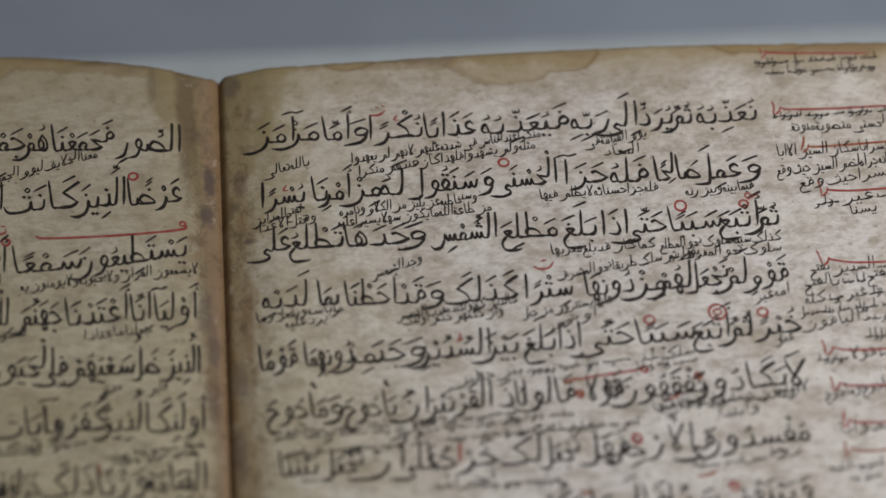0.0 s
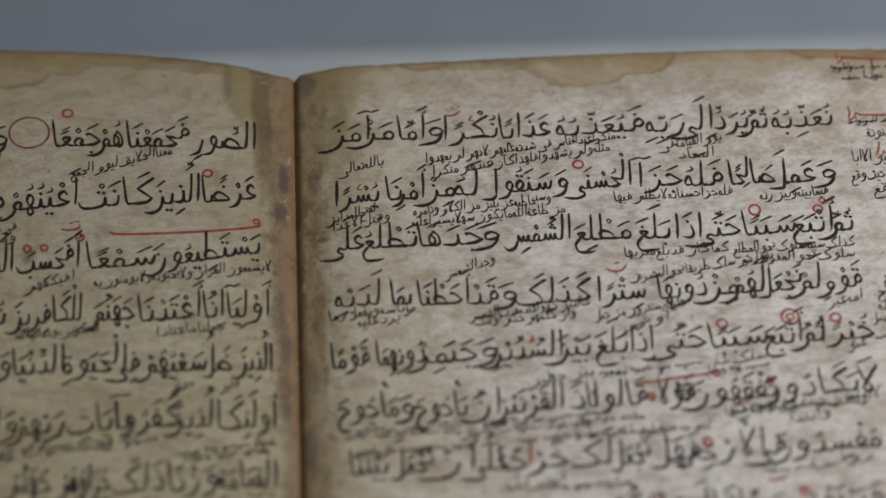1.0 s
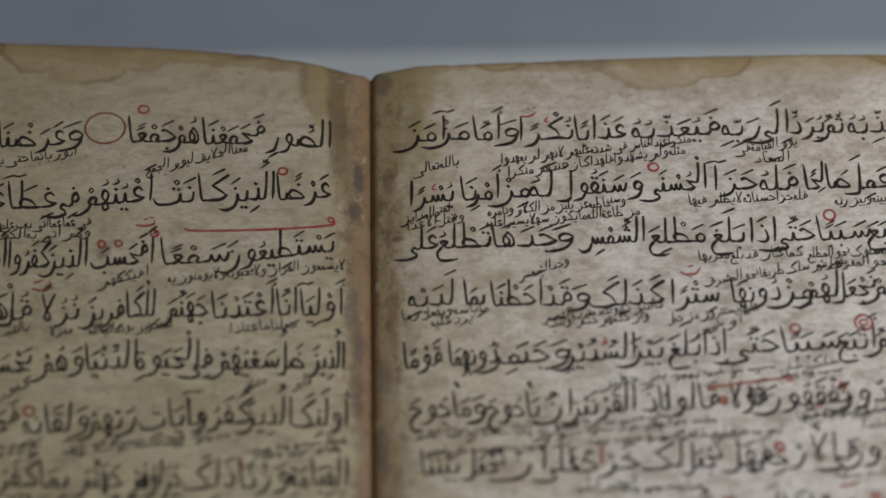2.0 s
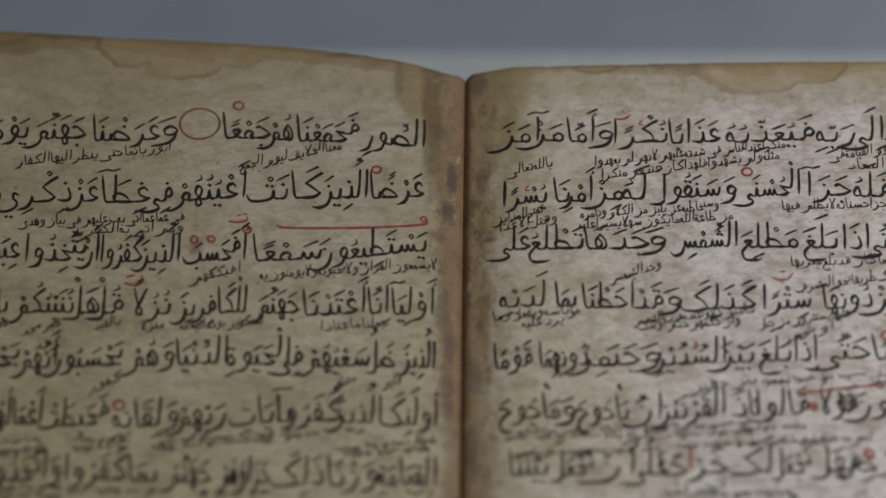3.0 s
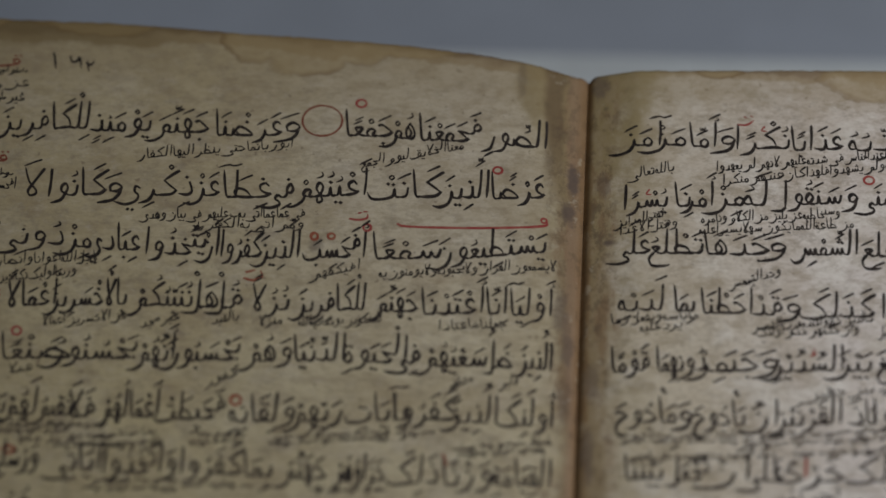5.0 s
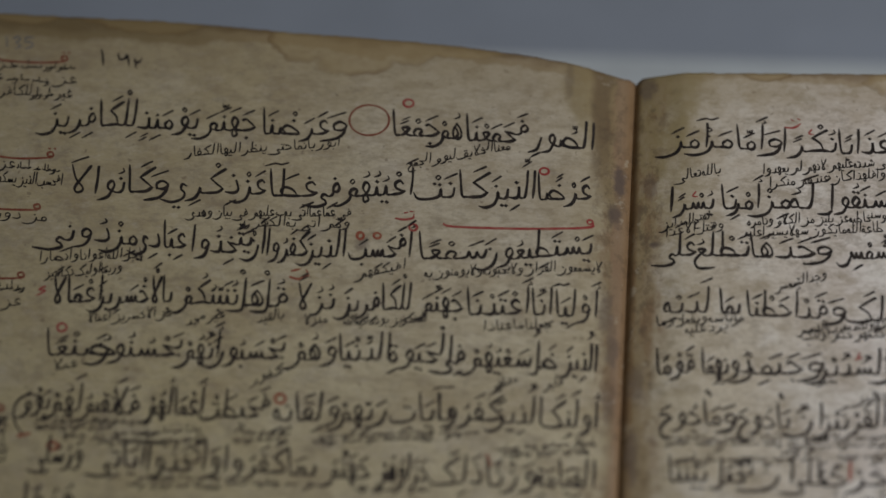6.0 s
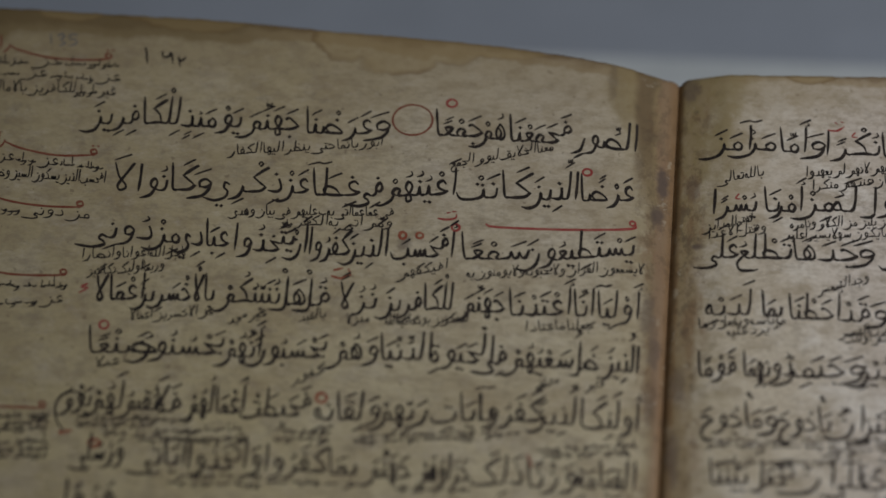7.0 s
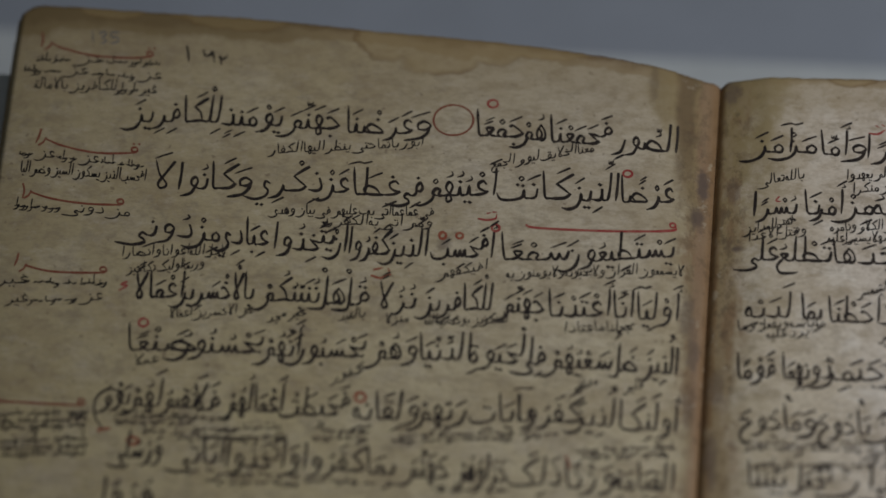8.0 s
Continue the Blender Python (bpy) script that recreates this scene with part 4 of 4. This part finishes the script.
small_note(pages[1], "وقتل الاعدا", 23.3, 9.1, -45.3, -47.7, 111)
small_note(pages[1], "كذلك سببه سلوك نحو المطلع", 141.3, 110.4, -57.6, -58.7, 112)
small_note(pages[1], "سلوك نحو المغرب ---", 140.9, 112.2, -61.0, -62.0, 113)
small_note(pages[1], "كما كان قد بلغ مغربها", 109.1, 82.5, -58.1, -58.9, 114)
small_note(pages[1], "يقول ثم سلك طريقا نحو المشرق", 119.9, 83.2, -61.0, -67.0, 115)
small_note(pages[1], "وجد الشمس", 49.5, 36.4, -59.6, -64.3, 116)
small_note(pages[1], "كالذين كانوا عند مغرب الشمس", 72.8, 42.1, -73.4, -77.0, 117)
small_note(pages[1], "وان حكمهم حكم اولئك", 68.9, 43.5, -77.0, -78.6, 118)
small_note(pages[1], "عليها يستترون من جبل", 96.7, 73.7, -74.7, -78.2, 119)
small_note(pages[1], "او شجر", 92.1, 79.0, -78.9, -82.8, 120)
small_note(pages[1], "امه غير", 141.5, 132.7, -74.1, -76.5, 121)
small_note(pages[1], "ما باسه ويفعل وما", 28.7, 7.0, -73.6, -75.5, 122)
small_note(pages[1], "يرد عليه", 24.6, 14.3, -76.4, -78.1, 123)
small_note(pages[1], "سلك ----", 116.0, 102.5, -91.6, -93.0, 124)
small_note(pages[1], "---- -- ---", 116.5, 100.8, -93.7, -95.8, 125)
small_note(pages[1], "بين جبلين", 72.3, 55.3, -95.0, -97.7, 126)
small_note(pages[1], "---- -- --- ----", 99.8, 73.6, -92.7, -95.3, 127)
small_note(pages[1], "عمل", 141.3, 136.5, -88.5, -90.0, 128)
small_note(pages[1], "لا يعلمون ربما بكل لغة الا فيها", 143.2, 104.2, -104.1, -108.3, 129)
small_note(pages[1], "وابتدا", 130.3, 120.5, -109.6, -110.8, 130)
small_note(pages[1], "---- --- ---- -- ----", 72.4, 39.7, -109.8, -111.8, 131)
small_note(pages[1], "--- ----- -- --- ----", 38.4, 10.2, -111.0, -111.3, 132)
small_note(pages[1], "---- -- --- ---- ---", 85.2, 52.0, -112.7, -114.2, 133)
small_note(pages[1], "رواسا", 139.5, 124.7, -122.4, -124.9, 134)
small_note(pages[1], "اجرا ---", 63.2, 48.1, -126.7, -128.4, 135)
small_note(pages[1], "---- -- --- --- --", 31.3, 12.0, -115.5, -116.8, 136)
# notes in the right-hand margin
small_note(pages[1], "--- --- ----- -- ------", 172.6, 140.1, -0.2, -0.6, 137, 0.42)
small_note(pages[1], "--- ---- ----- ---- ----", 171.6, 142.6, -3.5, -4.1, 138, 0.42)
small_note(pages[1], "--- ---- -- ---- -----", 174.8, 143.0, -17.8, -18.5, 139, 0.42)
small_note(pages[1], "الحسنى منصوبة منونة", 172.8, 147.9, -22.8, -22.9, 140, 0.42)
small_note(pages[1], "عسرا باسكان السين الا ابا", 172.6, 143.2, -30.1, -30.9, 141, 0.42)
small_note(pages[1], "فانه جراه لضم السين حيث وقع", 172.8, 142.6, -34.3, -36.8, 142, 0.42)
small_note(pages[1], "يسرا حيث وقع", 171.6, 147.9, -38.5, -41.1, 143, 0.42)
small_note(pages[1], "--- غير ----", 171.5, 151.6, -45.1, -47.1, 144, 0.42)
small_note(pages[1], "يسنا", 166.6, 159.9, -49.7, -50.4, 145, 0.42)
small_note(pages[1], "-- --- السدين بفتح", 169.4, 147.8, -67.3, -68.7, 146, 0.42)
small_note(pages[1], "الفتح -- --- بالفتح", 168.9, 145.8, -70.7, -73.4, 147, 0.42)
small_note(pages[1], "-- ---- غير ---- كله", 168.2, 145.6, -75.1, -77.7, 148, 0.42)
small_note(pages[1], "-- ---- -- -----", 167.7, 144.4, -79.3, -81.5, 149, 0.42)
small_note(pages[1], "-- ---- الباقون", 167.0, 143.5, -83.1, -85.3, 150, 0.42)
small_note(pages[1], "---", 166.1, 159.1, -88.8, -89.1, 151, 0.42)
small_note(pages[1], "--- قولا ---- ---", 165.3, 146.2, -94.5, -95.6, 152, 0.42)
small_note(pages[1], "ياجوج وماجوج", 163.6, 147.3, -104.4, -106.7, 153, 0.42)
small_note(pages[1], "--- وابا", 161.5, 149.8, -116.7, -117.2, 154, 0.42)
small_note(pages[1], "---- ---", 159.7, 145.9, -127.4, -128.2, 155, 0.42)
small_note(pages[1], "--- --", 158.4, 150.2, -130.8, -131.3, 156, 0.42)
red_heading(pages[1], [(142.0, 4.5), (142.3, 3.6), (142.4, 2.2)], [(143.8, 2.9), (152.9, 2.4), (170.5, 1.4)])
red_heading(pages[1], [(143.5, -13.2), (143.9, -15.0), (143.4, -17.4)], [(145.6, -15.7), (148.0, -15.9), (159.6, -16.2), (177.2, -16.0)])
red_heading(pages[1], [(150.6, -25.0), (150.3, -27.0), (149.6, -29.2)], [(151.6, -28.4), (156.8, -28.4), (175.8, -27.6)], 0, RUST)
red_heading(pages[1], [(152.7, -39.4), (153.1, -41.8), (153.2, -44.3)], [(155.0, -42.6), (162.4, -43.0), (174.0, -42.6)])
red_heading(pages[1], [(150.0, -61.6), (150.6, -63.8), (151.0, -66.0)], [(152.9, -64.5), (159.6, -65.7), (171.0, -65.9)])
red_heading(pages[1], [(148.3, -89.2), (148.7, -91.2), (148.7, -93.5)], [(150.9, -91.9), (155.8, -92.6), (167.0, -92.7)])
red_heading(pages[1], [(149.2, -100.5), (149.5, -102.4), (149.5, -104.5)], [(151.4, -102.9), (155.5, -103.5), (165.2, -103.6)])
red_heading(pages[1], [(151.3, -110.9), (151.2, -112.8), (150.8, -115.0)], [(152.6, -114.0), (156.4, -114.6), (163.3, -114.8)])
red_heading(pages[1], [(150.6, -120.0), (150.6, -122.0), (150.2, -124.2)], [(152.2, -122.4), (155.1, -123.0), (161.8, -123.0)], 0, RUST)
# red reading marks of the right-hand page
red_ring(pages[1], 72.5, -29.3, 1.29, 1.24)
red_ring(pages[1], 116.7, -45.5, 1.43, 1.59)
red_ring(pages[1], 132.9, -45.7, 1.15, 1.06)
red_ring(pages[1], 105.6, -80.6, 1.29, 1.24)
red_ring(pages[1], 134.3, -79.8, 1.29, 1.24)
red_ring(pages[1], 122.9, -79.2, 2.15, 2.31)
red_ring(pages[1], 122.9, -79.2, 1.00, 0.89, 0.8)
red_ring(pages[1], 134.2, -43.1, 0.72, 0.70, 0.8)
red_rule(pages[1], [(134.1, -44.3), (137.1, -42.7)], 0.8)
red_rule(pages[1], [(38.9, -12.1), (41.2, -12.2), (43.0, -10.8)], 0.9)
red_rule(pages[1], [(40.6, -9.5), (41.3, -10.0)], 0.9)
red_rule(pages[1], [(42.2, -9.2), (42.9, -9.6)], 0.9)
red_rule(pages[1], [(45.9, -12.6), (45.1, -13.9), (46.4, -14.1)], 0.7)
red_rule(pages[1], [(16.3, -33.7), (15.5, -35.1), (16.7, -35.3)], 0.8)
red_rule(pages[1], [(77.8, -62.5), (79.2, -63.4), (81.6, -63.1), (82.8, -61.4)])
red_rule(pages[1], [(79.9, -60.9), (81.1, -60.7)], 0.9)
red_rule(pages[1], [(57.9, -82.3), (57.4, -84.0), (58.4, -83.7), (56.8, -84.7)], 0.8)
red_rule(pages[1], [(86.8, -97.6), (95.1, -96.5), (102.0, -95.6)], 1.1)
red_ring(pages[1], 103.0, -95.5, 0.72, 0.89, 1.3)
red_rule(pages[1], [(82.7, -98.5), (85.3, -97.7), (87.2, -97.8)], 1.4, RUST)
red_ring(pages[1], 86.3, -102.1, 0.72, 0.89, 1.5, RUST)
red_rule(pages[1], [(108.4, -105.1), (110.4, -104.1), (111.4, -103.7)], 1.2, RUST)
red_ring(pages[1], 116.3, -98.3, 0.86, 0.89, 1.1, RUST)
red_rule(pages[1], [(115.0, -99.4), (117.6, -97.7)], 1.0, RUST)
red_ring(pages[1], 99.4, -116.3, 1.00, 1.24, 1.5)
red_rule(pages[1], [(55.4, -115.1), (55.4, -117.8), (55.2, -120.7)], 1.7)
red_rule(pages[1], [(113.4, -128.1), (116.1, -127.8), (118.3, -126.7)], 1.2, RUST)
red_ring(pages[1], 122.1, -131.4, 1.00, 1.06, 1.4)
red_rule(pages[1], [(84.6, -131.0), (87.5, -131.8)], 1.6, RUST)
# glosses of the left-hand page
small_note(pages[0], "معنا الخلايق ليوم الجمع", -31.8, -57.6, -21.8, -28.4, 157)
small_note(pages[0], "ابور بانما حتى ينظر اليها الكفار", -76.0, -115.5, -22.4, -27.2, 158)
small_note(pages[0], "في عما عما اتى به --- عليهم في بيان وهدى", -71.7, -113.8, -44.7, -46.3, 159)
small_note(pages[0], "ومم اتى به الكفر ---", -71.9, -100.1, -48.3, -48.8, 160)
small_note(pages[0], "لا يسمعون القران ولا يحبونه ولا يومنون به", -7.3, -51.8, -59.2, -63.1, 161)
small_note(pages[0], "افيكفهم", -57.1, -69.8, -60.9, -64.1, 162)
small_note(pages[0], "لاجل الله اعوانا وانصارا", -123.4, -149.6, -59.7, -61.5, 163)
small_note(pages[0], "وربما اوليك نكا جيز", -128.8, -148.0, -64.0, -66.8, 164)
small_note(pages[0], "جعلنا ماعتادا", -19.5, -36.1, -77.5, -78.9, 165)
small_note(pages[0], "للمنكرين بوحدانية الله", -51.0, -71.5, -77.0, -78.6, 166)
small_note(pages[0], "منزلا", -75.8, -81.4, -78.0, -78.7, 167)
small_note(pages[0], "بالقيد", -86.8, -93.3, -77.2, -78.7, 168)
small_note(pages[0], "غير مجد", -101.6, -111.2, -77.4, -80.4, 169)
small_note(pages[0], "عن الاخسرين اعمالا", -115.0, -135.8, -77.7, -80.0, 170)
small_note(pages[0], "كفور", -86.0, -93.8, -94.1, -97.7, 171)
small_note(pages[0], "-- عملهم", -27.4, -33.8, -94.4, -97.5, 172)
small_note(pages[0], "قايم", -16.1, -20.9, -95.0, -96.0, 173)
small_note(pages[0], "عملا", -137.4, -143.2, -94.1, -95.0, 174)
small_note(pages[0], "--- ---- -- ---", -7.3, -31.9, -112.1, -115.3, 175)
small_note(pages[0], "---- --- ----- -- --- ----", -47.4, -76.1, -110.4, -113.2, 176)
small_note(pages[0], "--- ---", -36.3, -44.4, -110.3, -111.8, 177)
small_note(pages[0], "--- ---- -- ---- ---", -105.1, -126.9, -112.3, -114.1, 178)
small_note(pages[0], "---- --- -- -----", -83.0, -95.4, -112.2, -112.3, 179)
small_note(pages[0], "-- ----- --- ----", -117.6, -142.4, -110.2, -111.1, 180)
small_note(pages[0], "--- ---- -- ---", -112.8, -139.1, -116.5, -114.9, 181)
small_note(pages[0], "--- -- -----", -99.4, -119.7, -126.0, -126.8, 182)
small_note(pages[0], "-- ---- ---", -80.3, -97.9, -127.3, -127.5, 183)
# notes in the left-hand margin
small_note(pages[0], "--- -- ---- عن --- ---", -146.3, -179.2, 0.2, 0.1, 184, 0.42)
small_note(pages[0], "عن ---- -- --- عن ---- ----", -145.5, -181.8, -4.7, -3.4, 185, 0.42)
small_note(pages[0], "غير --- --- للكافرين بالامالة", -146.3, -178.2, -9.2, -8.8, 186, 0.42)
small_note(pages[0], "----- -- ---- عن -- --- عن ----", -147.2, -180.0, -33.4, -30.9, 187, 0.42)
small_note(pages[0], "افحسب الذين يسكون السين وضم البا", -146.4, -178.8, -37.8, -36.3, 188, 0.42)
small_note(pages[0], "من دوني ---- -- ---", -149.3, -178.9, -49.1, -47.6, 189, 0.42)
small_note(pages[0], "---- -- ---- غير", -152.9, -181.7, -70.9, -71.8, 190, 0.42)
small_note(pages[0], "عن --- ---- --- غير", -153.4, -177.9, -75.7, -77.8, 191, 0.42)
small_note(pages[0], "--- ---- ---", -153.2, -175.2, -110.5, -112.3, 192, 0.42)
small_note(pages[0], "-- ---- ---", -153.6, -174.6, -114.2, -116.5, 193, 0.42)
small_note(pages[0], "---- --- --", -152.6, -173.9, -118.2, -120.3, 194, 0.42)
small_note(pages[0], "--- ----", -152.8, -173.1, -122.5, -124.5, 195, 0.42)
red_heading(pages[0], [(-178.3, 9.6), (-177.8, 7.0), (-178.0, 4.7)], [(-175.4, 5.6), (-172.0, 4.3), (-164.5, 2.4), (-155.5, 2.0), (-149.4, 2.6)], 3, OXIDE)
red_heading(pages[0], [(-175.0, -22.4), (-175.2, -24.6), (-175.8, -26.9)], [(-173.4, -25.9), (-168.5, -27.7), (-159.5, -29.4), (-150.2, -28.9)], 3, OXIDE)
red_heading(pages[0], [(-177.6, -40.2), (-177.0, -42.4), (-177.2, -44.8)], [(-175.2, -43.2), (-169.4, -44.8), (-160.7, -45.8), (-152.1, -45.7)], 1, OXIDE)
red_heading(pages[0], [(-176.2, -62.4), (-176.3, -64.2), (-176.8, -66.2)], [(-173.8, -66.3), (-168.0, -67.5), (-160.9, -67.6), (-154.2, -67.3)], 1, OXIDE)
red_heading(pages[0], [(-177.8, -105.2), (-177.7, -107.0), (-178.0, -109.0)], [(-175.4, -108.0), (-164.9, -108.1), (-155.3, -108.1)], 1, OXIDE)
# red reading marks of the left-hand page
red_ring(pages[0], -68.5, -13.7, 5.16, 4.97, 0.85, OXIDE)
red_ring(pages[0], -58.6, -7.8, 1.29, 1.24)
red_ring(pages[0], -22.7, -28.5, 1.15, 1.06)
red_ring(pages[0], -55.5, -47.7, 1.00, 1.06)
red_ring(pages[0], -64.5, -50.7, 0.86, 0.89, 1.0, RUST)
red_ring(pages[0], -68.8, -50.9, 0.86, 1.06, 1.2, RUST)
red_rule(pages[0], [(-60.1, -45.0), (-58.0, -45.3), (-55.8, -44.8), (-55.5, -43.5)])
red_rule(pages[0], [(-57.9, -43.2), (-57.1, -43.0)], 0.9)
red_rule(pages[0], [(-56.5, -42.7), (-55.6, -42.7)], 0.9)
red_ring(pages[0], -10.5, -43.9, 0.72, 0.70, 0.9)
red_rule(pages[0], [(-47.8, -46.3), (-45.2, -47.1), (-30.9, -47.2), (-16.4, -46.5), (-10.1, -45.4), (-9.9, -44.0)], 1.15)
red_rule(pages[0], [(-86.0, -64.3), (-83.6, -65.0), (-81.5, -63.7), (-81.9, -62.0)], 1.3, RUST)
red_rule(pages[0], [(-85.6, -62.5), (-83.4, -61.8)], 1.0, RUST)
red_ring(pages[0], -142.2, -82.1, 1.15, 1.24)
red_rule(pages[0], [(-147.6, -69.6), (-149.1, -70.7), (-147.4, -70.9), (-149.5, -72.5)], 0.9, RED)
red_ring(pages[0], -86.0, -101.7, 1.29, 1.42, 1.3, RUST)
red_rule(pages[0], [(-150.1, -115.2), (-147.3, -114.5)], 1.8, RUST)
red_ring(pages[0], -141.2, -117.9, 1.29, 1.06, 1.4, RUST)
red_rule(pages[0], [(-33.9, -116.6), (-33.0, -119.8)], 1.6, RUST)
# folio numbers
black_rule(pages[0], [[(-139.8, 6.9), (-139.3, 4.7), (-138.9, 1.7)], [(-135.3, 5.7), (-134.8, 3.9), (-133.4, 4.3), (-132.9, 5.4), (-132.2, 2.0)], [(-131.0, 3.7), (-130.0, 3.0), (-129.0, 4.1)], [(-130.8, 4.0), (-130.2, 1.1)]], 1.15, BLACK, "folio_number", "Arabic folio number 162 in black ink")
black_rule(pages[0], [[(-165.1, 10.4), (-164.6, 6.6)], [(-163.2, 9.8), (-162.1, 10.5), (-161.4, 9.5), (-162.5, 8.6), (-161.1, 7.5), (-162.5, 6.4)], [(-158.2, 10.4), (-160.0, 10.3), (-160.0, 8.8), (-158.5, 8.8), (-158.1, 7.4), (-159.9, 6.5)]], 0.8, PENCIL, "pencil_number", "faint pencil number 135")
# worn glosses between the lower lines
small_note(pages[1], "--- ---- -- --- ---- --", 71.8, 39.9, -107.0, -110.3, 196)
small_note(pages[1], "---- -- --- ---- -- ---", 100.4, 75.5, -111.8, -113.0, 197)
small_note(pages[1], "-- --- ----", 38.5, 12.3, -109.4, -109.9, 198)
small_note(pages[1], "--- ---- -- ---", 47.8, 25.8, -115.0, -116.0, 199)
small_note(pages[1], "---- --- --", 84.2, 67.6, -108.4, -108.9, 200)
small_note(pages[1], "-- --- ---- ---", 139.9, 106.4, -105.9, -107.7, 201)
small_note(pages[1], "--- ----", 124.8, 112.4, -124.5, -125.5, 202)
small_note(pages[1], "---- -- ---", 79.5, 57.7, -127.8, -128.3, 203)
small_note(pages[0], "--- ---- -- --- ----", -47.9, -77.3, -112.3, -114.9, 204)
small_note(pages[0], "--- ---- --- --", -83.5, -97.2, -114.4, -114.8, 205)
small_note(pages[0], "---- --- -- ---- ---", -103.4, -130.6, -114.8, -116.9, 206)
small_note(pages[0], "--- -- ----", -127.1, -146.3, -112.3, -112.4, 207)
small_note(pages[0], "--- --- ----", -10.0, -30.5, -114.3, -117.0, 208)
small_note(pages[0], "---- -- --- ---", -99.2, -122.1, -128.5, -129.1, 209)
small_note(pages[0], "--- ---- --", -47.7, -66.7, -127.6, -128.3, 210)
small_note(pages[0], "-- ---- --- --", -153.2, -174.9, -112.4, -114.6, 211, 0.42)
small_note(pages[0], "---- --- ---", -152.3, -173.5, -120.2, -122.5, 212, 0.42)
black_rule(pages[1], [[(92.2, -101.0), (93.8, -99.1), (96.3, -99.5), (96.8, -101.6), (94.8, -102.9), (93.0, -101.7), (94.2, -100.3), (95.7, -101.0), (94.6, -101.8)]], 1.05, BLACK, "cancelled_letter", "black scribble over a letter")
black_rule(pages[0], [[(-145.8, -103.2), (-148.6, -102.9), (-151.0, -104.6), (-151.9, -107.6), (-151.2, -111.5), (-148.9, -115.0)]], 1.1, BLACK, "letter_tail", "tail of a last letter swung round below the line")
